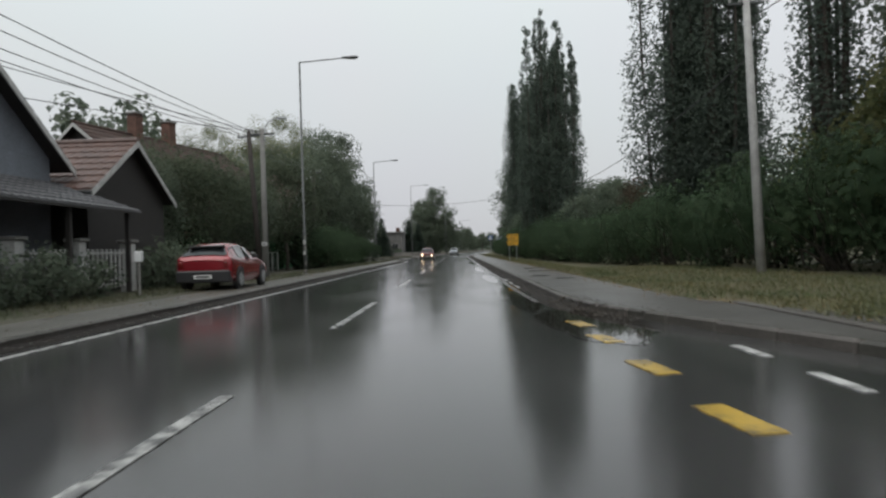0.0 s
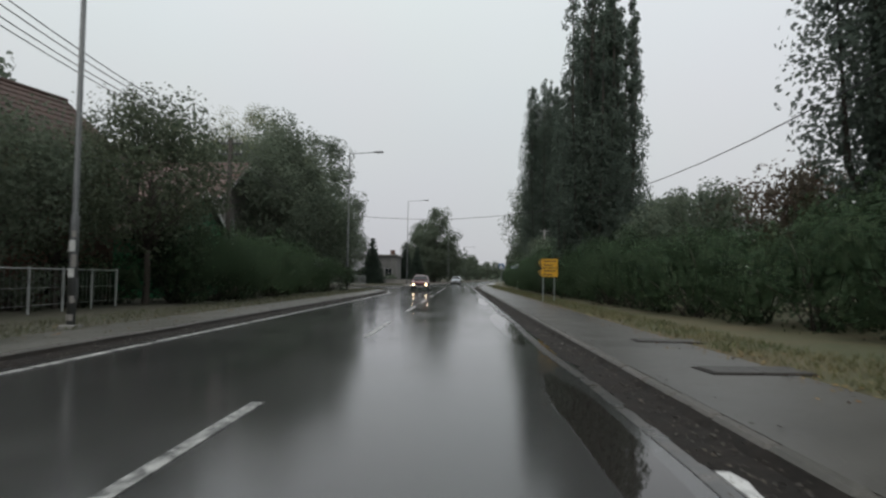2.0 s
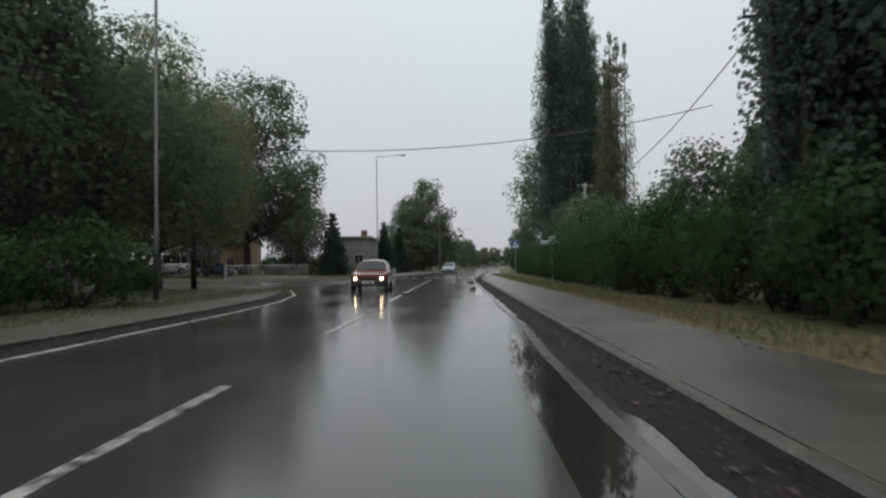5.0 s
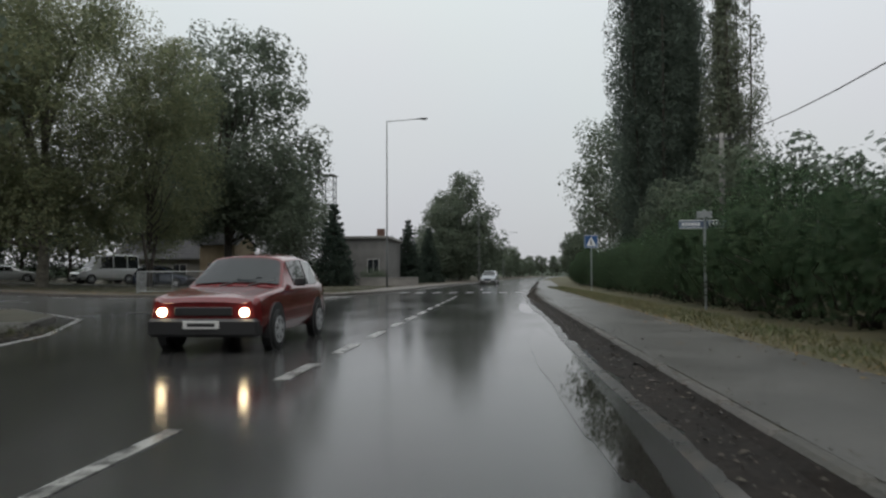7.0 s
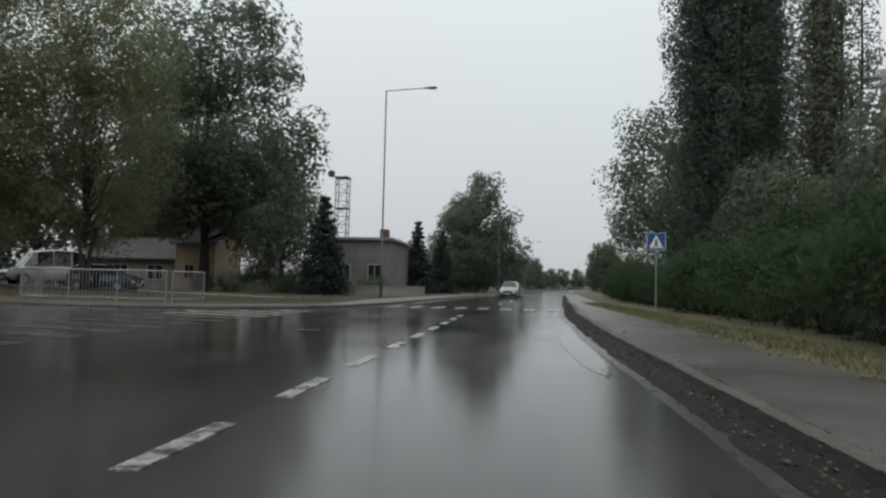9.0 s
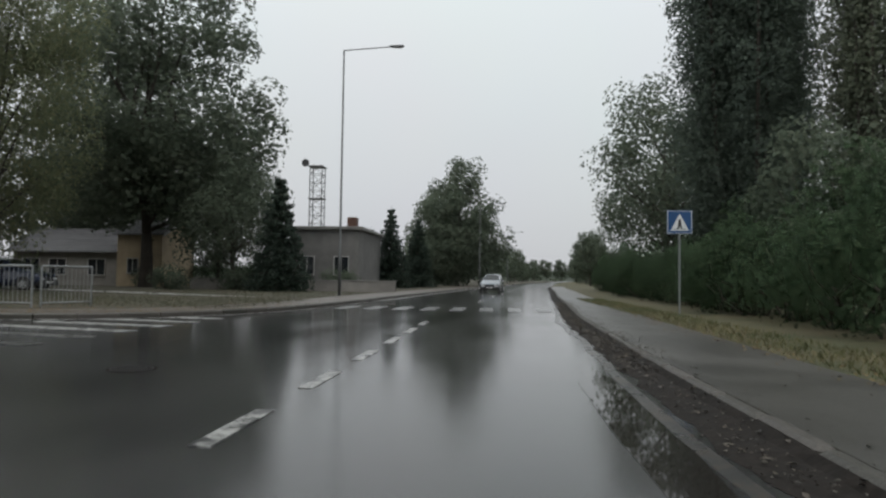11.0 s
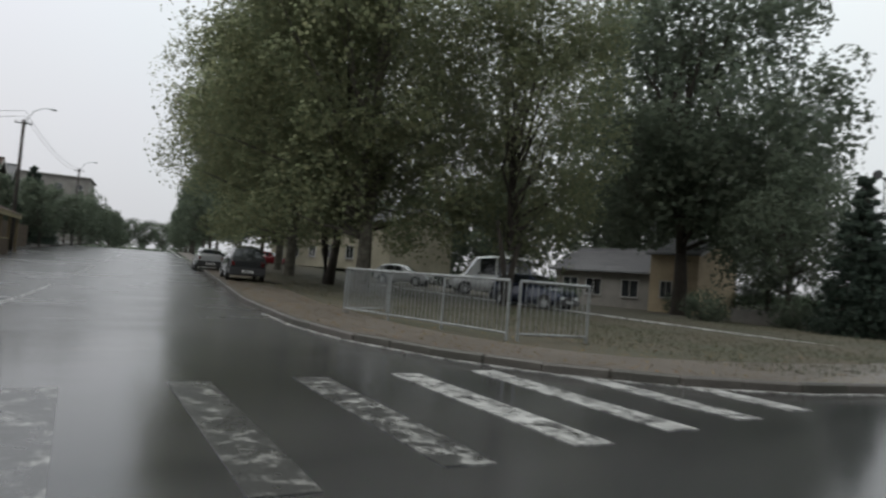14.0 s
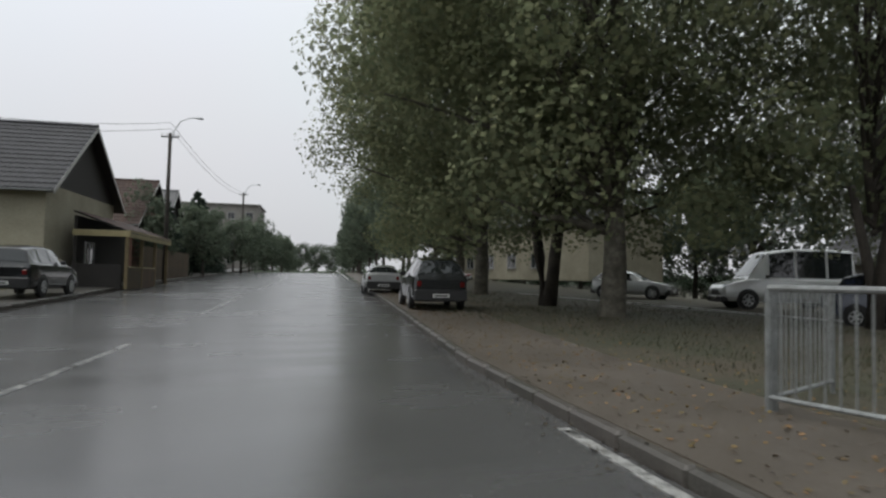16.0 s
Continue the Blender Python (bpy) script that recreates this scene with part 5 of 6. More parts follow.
def window(parent, x, z, w, h, y, frame_mat=None):
    """A window in the wall plane y, facing -y: frame, panes and sill."""
    win = part("window", Shape().block(x, x + w, y - 0.03, y + 0.02, z, z + h, 0.008), DARK_GLASS, parent)
    f = 0.06
    fr = Shape()
    fr.box(x - f, x + w + f, y - 0.07, y - 0.005, z - f, z).box(x - f, x + w + f, y - 0.07, y - 0.005, z + h, z + h + f)
    fr.box(x - f, x, y - 0.07, y - 0.005, z, z + h).box(x + w, x + w + f, y - 0.07, y - 0.005, z, z + h)
    fr.box(x + w / 2 - 0.025, x + w / 2 + 0.025, y - 0.06, y - 0.03, z, z + h)
    part("frame", fr, frame_mat or WHITE_TRIM, win)
    part("sill", Shape().block(x - 0.1, x + w + 0.1, y - 0.14, y - 0.01, z - 0.12, z - 0.065, 0.01), CONCRETE, win)


def house(name, m, length, depth, wall_h, rise, wall_mat, roof_mat, label, windows=(), gable_mat=None, over=0.5, chimney=None, end_windows=(), doors=(), pitch=0.34):
    """Local x along the ridge, walls from y=0 (the front, facing -y) to y=depth; gables at x=0 and x=length."""
    t = thing(name, m, label, "house", "houses")
    for x0, x1, y0, y1 in ((0, length, 0, 0.25), (0, length, depth - 0.25, depth), (0, 0.25, 0.25, depth - 0.25), (length - 0.25, length, 0.25, depth - 0.25)):
        part("wall", Shape().box(x0, x1, y0, y1, -0.1, wall_h), wall_mat, t)
    for x0 in (0.0, length - 0.2):
        g = Shape().add([(x, y, z) for x in (x0, x0 + 0.2) for y, z in ((0, wall_h), (depth, wall_h), (depth / 2, wall_h + rise))],
                        [(0, 2, 1), (3, 4, 5), (0, 1, 4, 3), (1, 2, 5, 4), (2, 0, 3, 5)])
        part("gable", g, gable_mat or wall_mat, t)
    courses = max(6, int(math.hypot(depth / 2, rise) / 0.36))
    span = length + 2 * over
    tiled_slope(t, roof_mat, lambda p: (p[0] - over, p[1], p[2] + wall_h + 0.05), span, depth / 2, rise, over, courses, pitch)
    tiled_slope(t, roof_mat, lambda p: (span - p[0] - over, depth - p[1], p[2] + wall_h + 0.05), span, depth / 2, rise, over, courses, pitch)
    part("ridge", Shape().tube([(-over, depth / 2, wall_h + rise + 0.08), (length + over, depth / 2, wall_h + rise + 0.08)], 0.11, 8), roof_mat, t)
    sl = rise / (depth / 2)
    for x0 in (-over - 0.02, length + over - 0.02):
        for k in (0, 1):
            ya, yb = (-over, depth / 2) if k == 0 else (depth + over, depth / 2)
            za, zb = wall_h - over * sl, wall_h + rise
            part("bargeboard", Shape().add([(x, y, z) for x in (x0, x0 + 0.04) for y, z in ((ya, za - 0.13), (yb, zb - 0.13), (yb, zb + 0.06), (ya, za + 0.06))],
                 [(0, 1, 2, 3), (7, 6, 5, 4), (0, 4, 5, 1), (1, 5, 6, 2), (2, 6, 7, 3), (3, 7, 4, 0)]), WHITE_TRIM, t)
    part("gutter_pipe", Shape().tube([(-over, -over - 0.06, wall_h - over * sl), (length + over, -over - 0.06, wall_h - over * sl)], 0.06, 8), STEEL, t)
    for w in windows:
        window(t, *w, 0.0)
    for w in doors:
        d = part("door", Shape().block(w[0], w[0] + w[1], -0.06, 0.02, 0, w[2], 0.01), WOOD_FENCE, t)
        part("handle", Shape().tube([(w[0] + w[1] - 0.12, -0.1, 1.0), (w[0] + w[1] - 0.24, -0.1, 1.0)], 0.015, 6), GALV, d)
    if end_windows:
        e = part("end_wall", Shape().box(0, depth, -0.004, 0.0, wall_h * 0.05, wall_h), wall_mat, t, "", Matrix.Translation((length, 0, 0)) @ Matrix.Rotation(radians(90), 4, "Z"))
        for w in end_windows:
            window(e, *w, -0.004)
    if chimney:
        x, y = chimney
        z = wall_h + rise - abs(y - depth / 2) * sl
        c = part("chimney", Shape().block(x - 0.3, x + 0.3, y - 0.3, y + 0.3, z - 0.5, z + 1.3, 0.02), BRICK, t)
        part("cap", Shape().block(x - 0.38, x + 0.38, y - 0.38, y + 0.38, z + 1.3, z + 1.42, 0.02), CONCRETE, c)
    return t


def facing_road(x, y):
    """Gable end at local x=length faces the road (+x); the front wall faces south."""
    return pose(x, y, 0.1)


house("house", facing_road(-21.0, 12.0), 10.0, 10.0, 4.1, 3.6, PLASTER_BLUE, TILE_GREY, "grey-blue house with a wide gable facing the road",
      [(6.0, 1.0, 1.2, 1.3)], None, 0.5, (3, 4), [(1.5, 1.0, 1.3, 1.3), (5.5, 1.0, 1.3, 1.3)])
house("house", facing_road(-17.0, 22.2), 7.0, 5.2, 3.3, 1.7, WOOD_DARK, TILE, "small house with a striped clay tile roof and dark gable", [], WOOD_DARK, 0.35)
t = house("house", pose(-15.1, 35.3, 0.1, 0, 0, 76.3), 12.3, 6.0, 5.6, 2.4, BRICK, TILE_BROWN, "brick house with a brown tile roof and dark timber balcony",
          [(1.5, 3.4, 1.2, 1.3), (9.2, 3.6, 1.2, 1.4), (5.0, 3.4, 1.2, 1.3), (1.5, 0.8, 1.2, 1.3)], WOOD_DARK, 0.5, (4.0, 3.0))
c = part("chimney", Shape().block(6.6, 7.2, 2.7, 3.3, 7.5, 9.3, 0.02), BRICK, t)
part("cap", Shape().block(6.52, 7.28, 2.62, 3.38, 9.3, 9.4, 0.02), CONCRETE, c)
b = part("balcony", Shape().block(6.8, 12.3, -1.1, -0.02, 3.0, 3.18, 0.02), WOOD_DARK, t, "dark timber balcony")
for i in range(24):
    part("board", Shape().box(6.85 + i * 0.225, 7.03 + i * 0.225, -1.08, -1.05, 3.18, 4.05), WOOD_DARK, b)
part("handrail", Shape().block(6.8, 12.3, -1.12, -1.0, 4.05, 4.12, 0.01), WOOD_DARK, b)
for x in (6.9, 9.5, 12.2):
    part("post", Shape().block(x - 0.07, x + 0.07, -1.1, -0.96, 3.18, 5.0, 0.01), WOOD_DARK, b)
house("house", facing_road(-21.0, 51.1), 9.0, 7.6, 3.1, 2.2, GREEN_WALL, TILE, "house with a bright green gable and clay tile roof", [(2, 1, 1, 1.2)], GREEN_WALL, 0.4)
house("house", facing_road(-25.0, 62.4), 11.0, 10.2, 6.0, 2.7, PLASTER, TILE, "grey plastered house with a red clay tile roof", [(8, 3.4, 1.2, 1.3)], PLASTER, 0.5, None,
      [(2, 3.4, 1.2, 1.3), (6, 3.4, 1.2, 1.3)])
# lean-to beside the first house, with a white gate
t = thing("lean_to", pose(-11.0, 13.0, 0.1), "grey lean-to roof on posts beside the house", "lean-to")
tiled_slope(t, TILE_GREY, lambda p: (2.4 - p[1], p[0], p[2] + 2.5), 9.3, 2.4, 0.9, 0.2, 7)
for y in (0.3, 3.0, 6.0, 9.0):
    part("post", Shape().block(2.25, 2.37, y - 0.06, y + 0.06, -0.1, 2.5, 0.01), WOOD_DARK, t)
t = thing("gate", pose(-9.2, 17.6, 0.1), "whitish garden gate between masonry pillars", "gate")
for y in (0.0, 2.6, 5.4):
    p = part("pillar", Shape().block(-0.17, 0.17, y - 0.17, y + 0.17, -0.1, 1.55, 0.02), WHITE_TRIM, t)
    part("cap", Shape().block(-0.24, 0.24, y - 0.24, y + 0.24, 1.55, 1.64, 0.02), CONCRETE, p)
for a, b in ((0.2, 2.4), (2.8, 5.2)):
    part("rail", Shape().block(-0.03, 0.03, a, b, 1.2, 1.27, 0.01), WHITE_TRIM, t)
    part("rail", Shape().block(-0.03, 0.03, a, b, 0.25, 0.32, 0.01), WHITE_TRIM, t)
    for i in range(10):
        y = a + 0.1 + i * (b - a - 0.2) / 9
        part("slat", Shape().block(-0.02, 0.02, y - 0.04, y + 0.04, 0.2, 1.35, 0.008), WHITE_TRIM, t)
t = thing("meter_post", pose(-7.6, 20.4, 0.1), "white meter box on a short post", "meter box")
part("post", Shape().tube([(0, 0, -0.1), (0, 0, 1.1)], 0.04, 8), CONCRETE, t)
part("box", Shape().block(-0.1, 0.1, -0.07, 0.07, 0.95, 1.25, 0.02), SIGN_WHITE, t)



# ---- houses of the side street ----


def far_side(x, y):
    """Front wall along the street and facing it, local x running away from the junction."""
    return Matrix.Translation((x, y, 0.1)) @ Matrix.Rotation(math.atan2(SU.y, SU.x), 4, "Z")


def end_on(x, y):
    """Gable end at local x=length facing the street; the front wall looks back to the junction."""
    return Matrix.Translation((x, y, 0.1)) @ Matrix.Rotation(math.atan2(SN.y, SN.x), 4, "Z")


house("house", end_on(-50.68, 89.6), 12.0, 9.2, 4.55, 3.45, PLASTER_CREAM, TILE_SLATE, "cream house with a steep dark grey roof, gable to the street",
      [(1.2, 1.2, 1.4, 1.5), (5.0, 1.2, 1.4, 1.5), (8.6, 1.2, 1.4, 1.5)], WOOD_DARK, 0.5, None)
FASCIA = material("fascia_yellow", (0.40, 0.34, 0.18), 0.6, vary=0.3, grain=16, stain=1.5, bump=0.2)
t = thing("porch", far_side(-47.9, 104.2), "open porch with yellow fascia boards and a worn tile roof", "porch")
tiled_slope(t, TILE, lambda p: (p[0], p[1], p[2] + 2.72), 8.0, 2.2, 0.8, 0.3, 7)
for z0, z1 in ((2.36, 2.56), (2.58, 2.70)):
    part("fascia", Shape().block(-0.1, 8.1, -0.3, -0.25, z0, z1, 0.01), FASCIA, t)
for x in (0.1, 2.6, 5.2, 7.8):
    part("post", Shape().block(x - 0.07, x + 0.07, -0.2, -0.06, -0.05, 2.4, 0.012), YELLOW_WALL, t)
part("side_wall", Shape().box(0.0, 0.12, 0.05, 2.2, -0.05, 1.1), WOOD_DARK, t)
part("side_fascia", Shape().block(-0.05, 0.0, -0.3, 2.2, 2.38, 2.66, 0.01), FASCIA, t)
# dark boards put the shade inside the porch into the wall's colour
part("back_wall", Shape().box(0.12, 8.0, 2.05, 2.2, -0.05, 3.3), WOOD_DARK, t)
for x0, x1 in ((0.2, 2.5), (2.7, 5.1)):
    part("parapet", Shape().block(x0, x1, -0.18, -0.08, -0.05, 0.95, 0.012), WOOD_FENCE, t)
    part("handrail", Shape().block(x0, x1, -0.2, -0.06, 0.96, 1.02, 0.01), FASCIA, t)
window(t, 1.2, 1.0, 1.1, 1.1, 2.05)
house("house", end_on(-66.0, 94.5), 11.0, 9.0, 3.9, 3.2, BRICK, TILE_BROWN, "brown brick house with a dark brown tile roof and chimney", [(2, 1.1, 1.2, 1.3), (7, 1.1, 1.2, 1.3)], None, 0.5, (6, 3))
board_fence((-55.8, 105.2), 14, 2.1, "brown weathered board fence before the houses")
house("house", far_side(-84.0, 110.0), 13.0, 9.0, 5.4, 2.4, PLASTER, TILE_GREY, "grey two-storey house along the street", [(2, 3.2, 1.2, 1.3), (7, 3.2, 1.2, 1.3), (2, 0.8, 1.2, 1.3)], None, 0.5)
house("house", end_on(-78.0, 98.0), 10.0, 8.0, 4.2, 3.4, PLASTER_BLUE, TILE_GREY, "dark grey house with a steep roof, gable to the street", [(2, 1.1, 1.2, 1.3)], WOOD_DARK, 0.5, (5, 3))
house("house", far_side(-150.0, 128.0), 14.0, 9.0, 5.4, 2.4, PLASTER_CREAM, TILE, "distant plastered house along the street", [(2, 3.2, 1.2, 1.3), (7, 3.2, 1.2, 1.3)], None, 0.5)


def flat_block(x, y, m, length, depth, h, mat, label, cols, rows, z0=1.0, step=2.8, wh=1.3):
    t = thing("flat_roofed_building", m, label, "building", "flat-roofed buildings")
    part("wall", Shape().box(0, length, 0, depth, 0, h), mat, t)
    part("roof_slab", Shape().block(-0.3, length + 0.3, -0.3, depth + 0.3, h, h + 0.3, 0.03), CONCRETE, t)
    for j in range(rows):
        for i in range(cols):
            window(t, length * (i + 0.5) / cols - 0.6, z0 + j * step, 1.2, wh, 0.0)
    return t


flat_block(0, 0, end_on(-148.2, 110.0), 20, 12, 12.0, PLASTER, "grey block of flats beyond the houses", 6, 4)
flat_block(0, 0, far_side(-190, 135.0), 26, 11, 12.0, PLASTER, "far grey block of flats in the rain", 8, 4)
b = flat_block(0, 0, pose(-17.0, 147.0, 0.1), 6.0, 10.0, 5.1, PLASTER_SMOKE, "greyish flat-roofed service building", 2, 1, 1.3, 2.8, 1.5)
part("flue", Shape().block(4.7, 5.5, 1.0, 1.9, 5.3, 6.3, 0.03), BRICK, b)
house("house", pose(-44.0, 149.0, 0.1), 11.0, 8.0, 3.3, 2.0, PLASTER, TILE_GREY, "grey house with white windows behind the trees",
      [(1.0, 1.0, 1.6, 1.4), (3.6, 1.0, 1.6, 1.4), (7.4, 1.0, 1.6, 1.4)], None, 0.5)
house("house", pose(-31.8, 145.6, 0.1), 4.0, 6.0, 4.6, 1.2, PLASTER_PEACH, TILE_GREY, "peach-coloured house among the trees", [(1.0, 1.2, 0.9, 1.2)], None, 0.3)
house("house", pose(-82.0, 138.0, 0.1), 26.0, 8.0, 5.0, 1.6, PLASTER_CREAM, TILE_GREY, "long pale building behind the parking lot", [(2 + i * 4, 1.0, 1.4, 1.3) for i in range(5)], None, 0.4, pitch=0.8)
t = thing("low_wall", pose(-22.0, 139.0, 0.1), "low pale garden wall beyond the lawn", "wall")
part("wall", Shape().block(0, 15.5, 0, 0.25, -0.05, 0.75, 0.02), PLASTER, t)
part("coping", Shape().block(-0.04, 15.54, -0.05, 0.3, 0.75, 0.83, 0.015), CONCRETE, t)

# lattice mast with a dish
t = thing("lattice_mast", pose(-47.9 + 1.6, 256.7, 0), "grey steel lattice mast with platforms and a dish", "mast")
H, W = 29.5, 1.55
for sx in (-1, 1):
    for sy in (-1, 1):
        part("leg", Shape().tube([(sx * W, sy * W, -0.1), (sx * W, sy * W, H)], 0.13, 6), STEEL, t)
for i in range(14):
    z0, z1 = i * H / 14, (i + 1) * H / 14
    for a, b in (((-W, -W), (W, -W)), ((W, -W), (W, W)), ((W, W), (-W, W)), ((-W, W), (-W, -W))):
        part("brace", Shape().tube([(*a, z0), (*b, z1)] if i % 2 else [(*b, z0), (*a, z1)], 0.06, 5), STEEL, t)
        part("strut", Shape().tube([(*a, z1), (*b, z1)], 0.06, 5), STEEL, t)
for z in (21.0, 29.2):
    part("platform", Shape().block(-2.0, 2.0, -2.0, 2.0, z, z + 0.15, 0.02), STEEL, t)
part("dish", Shape().tube([(-2.5, -2.2, 30.0), (-2.5, -2.5, 30.0), (-2.5, -2.55, 30.0)], [0.4, 0.95, 0.98], 16), PLASTIC, t)
part("dish_arm", Shape().tube([(-2.5, -2.2, 30.0), (-1.5, -1.5, 29.2)], 0.08, 6), STEEL, t)

# ---- vehicles ----


def car(m, mat, stations, w, label, category="car", lit=False, wheel=0.3, axles=(0.8, 3.3), spoiler=False, group="parked cars"):
    """A car lofted from stations (y, sill, belt, roof, half width at the roof); y runs from the nose to the tail."""
    t = thing("car", m, label, category, group)
    hw = w / 2
    rings = []
    n = len(stations)
    for i, (y, lo, belt, roof, rw) in enumerate(stations):
        e = 0.90 if i in (0, n - 1) else 0.97 if i in (1, n - 2) else 1.0
        cab = roof > belt + 0.12
        bw = hw * e
        rr = rw if cab else bw * 0.9
        ring = [(bw * 0.90, lo), (bw, lo + 0.16), (bw * 1.0, (lo + belt) * 0.5), (bw * 0.97, belt - 0.03), (bw * 0.94, belt + (0.01 if cab else 0.0)),
                (rr + (0.02 if cab else 0), roof - 0.05 if cab else belt + 0.02), (rr * 0.86, roof if cab else roof - 0.0), (rr * 0.45, roof + 0.03 if cab else roof + 0.02), (0, roof + 0.035 if cab else roof + 0.025)]
        full = [(-x, z) for x, z in ring] + [(x, z) for x, z in reversed(ring[:-1])]
        rings.append([(x, y, z) for x, z in full])
    k = len(rings[0])
    v = [p for r in rings for p in r]
    f = []
    for i in range(n - 1):
        f += [(i * k + j, (i + 1) * k + j, (i + 1) * k + j + 1, i * k + j + 1) for j in range(k - 1)]
        f.append((i * k + k - 1, (i + 1) * k + k - 1, (i + 1) * k, i * k))
    f += [tuple(reversed(range(k))), tuple(range((n - 1) * k, n * k))]
    f = [tuple(reversed(q)) for q in f]
    body = part("body", Shape().add(v, f), mat, t, "", None, True)
    body.data.set_sharp_from_angle(angle=radians(42))
    bev = body.modifiers.new("edge", "BEVEL")
    bev.width, bev.segments, bev.limit_method, bev.angle_limit = 0.028, 2, "ANGLE", radians(24)
    cabs = [i for i, q in enumerate(stations) if q[3] > q[2] + 0.12]
    a, b = cabs[0], cabs[-1]

    def pane(name, pts, off):
        q = [Vector(p) for p in pts]
        nn = (q[1] - q[0]).cross(q[2] - q[0]).normalized()
        c = sum(q, Vector()) / len(q)
        q = [c + (p - c) * 0.90 for p in q]
        if nn.dot(off) < 0:
            nn = -nn
        o = [p + nn * 0.012 for p in q]
        i2 = [p - nn * 0.02 for p in q]
        kk = len(q)
        part(name, Shape().add(o + i2, [tuple(range(kk)), tuple(reversed(range(kk, 2 * kk)))] + [(i, (i + 1) % kk, (i + 1) % kk + kk, i + kk) for i in range(kk)]), CAR_GLASS, t)

    def at(i, j):
        return rings[i][j]

    L, R = (4, 6), (k - 5, k - 7)
    def screen(name, i0, i1, push):
        """A curved pane that follows the body from ring i0 up to ring i1."""
        js = list(range(5, k - 5))
        rows = []
        for t0 in (0.10, 0.5, 0.92):
            rows.append([Vector(at(i0, j)).lerp(Vector(at(i1, j)), t0) * 1.0 + push for j in js])
        rows = [[Vector((p.x * 0.95, p.y, p.z)) for p in r] for r in rows]
        kk = len(js)
        v2 = [p for r in rows for p in r]
        part(name, Shape().add(v2, [(r * kk + i, r * kk + i + 1, r * kk + kk + i + 1, r * kk + kk + i) for r in range(2) for i in range(kk - 1)]), CAR_GLASS, t)

    screen("windscreen", a - 1, a, Vector((0, -0.02, 0.012)))
    if b + 1 < n:
        screen("rear_window", b + 1, b, Vector((0, 0.02, 0.012)))
    for i in range(a, b):
        if stations[i + 1][0] - stations[i][0] > 0.3:
            for j0, j1, sx in ((4, 5, -1), (k - 5, k - 6, 1)):
                pane("side_window", [at(i, j0), at(i + 1, j0), at(i + 1, j1), at(i, j1)], Vector((sx, 0, 0)))
    for ax in axles:
        for sx in (-1, 1):
            x = sx * (hw - 0.02)
            part("wheel_arch", Shape().tube([(x - sx * 0.1, ax, wheel + 0.03), (x + sx * 0.026, ax, wheel + 0.03)], wheel + 0.085, 18), PLASTIC, t)
            wh = part("wheel", Shape().tube([(x - sx * 0.13, ax, wheel), (x - sx * 0.1, ax, wheel), (x + sx * 0.035, ax, wheel), (x + sx * 0.05, ax, wheel)],
                      [wheel * 0.9, wheel, wheel, wheel * 0.92], 20), RUBBER, t, "", None, False)
            rim = Shape()
            ring = [(ax + wheel * k * math.cos(2 * math.pi * s / 16), wheel + wheel * k * math.sin(2 * math.pi * s / 16)) for k in (0.68, 0.60) for s in range(16)]
            rim.add([(x + sx * d, p, q) for d in (0.045, 0.062) for p, q in ring],
                    [q for s in range(16) for q in ((32 + s, 32 + (s + 1) % 16, 48 + (s + 1) % 16, 48 + s), (s, (s + 1) % 16, 32 + (s + 1) % 16, 32 + s), (48 + s, 48 + (s + 1) % 16, 16 + (s + 1) % 16, 16 + s))])
            for s in range(6):
                rim.box(-0.012, 0.012, 0.03, wheel * 0.63, -0.028, 0.028, Matrix.Translation((x + sx * 0.052, ax, wheel)) @ Matrix.Rotation(s * math.pi / 3 + 0.3, 4, "X"))
            rim.tube([(x + sx * 0.05, ax, wheel), (x + sx * 0.068, ax, wheel)], wheel * 0.17, 12)
            part("rim", rim, RIM, wh, "pale alloy rim with spokes")
    y0, y1 = stations[0][0], stations[-1][0]
    zb, zf = stations[0][2], stations[-1][2]
    part("front_bumper", Shape().block(-hw * 0.95, hw * 0.95, y0 - 0.07, y0 + 0.2, 0.24, 0.50, 0.04), PLASTIC, t)
    part("rear_bumper", Shape().block(-hw * 0.95, hw * 0.95, y1 - 0.22, y1 + 0.07, 0.24, 0.60, 0.04), PLASTIC, t)
    if spoiler:
        ys, zs = stations[b][0], stations[b][3]
        part("spoiler", Shape().block(-0.52, 0.52, ys - 0.05, ys + 0.2, zs - 0.01, zs + 0.05, 0.015), PLASTIC, t)
    part("grille", Shape().block(-hw * 0.50, hw * 0.50, y0 - 0.025, y0 + 0.03, 0.54, zb - 0.06, 0.01), PLASTIC, t)
    for sx in (-1, 1):
        hx = sx * hw * 0.71
        if lit:
            part("headlight", Shape().tube([(hx, y0 + 0.03, zb - 0.13), (hx, y0 - 0.035, zb - 0.13)], 0.064, 14), HEADLIGHT, t, "lit round headlight")
        else:
            part("headlight", Shape().block(min(sx * hw * 0.48, sx * hw * 0.82), max(sx * hw * 0.48, sx * hw * 0.82), y0 - 0.035, y0 + 0.03, zb - 0.20, zb - 0.05, 0.02), LAMP_CLEAR, t)
        part("tail_light", Shape().block(min(sx * hw * 0.70, sx * hw * 0.86), max(sx * hw * 0.70, sx * hw * 0.86), y1 - 0.03, y1 + 0.025, zf - 0.22, zf - 0.05, 0.015), LAMP_RED, t)
        part("mirror", Shape().block(min(sx * hw * 0.98, sx * (hw + 0.16)), max(sx * hw * 0.98, sx * (hw + 0.16)), stations[a][0] - 0.12, stations[a][0], stations[a][2] + 0.02, stations[a][2] + 0.15, 0.02), PLASTIC, t)
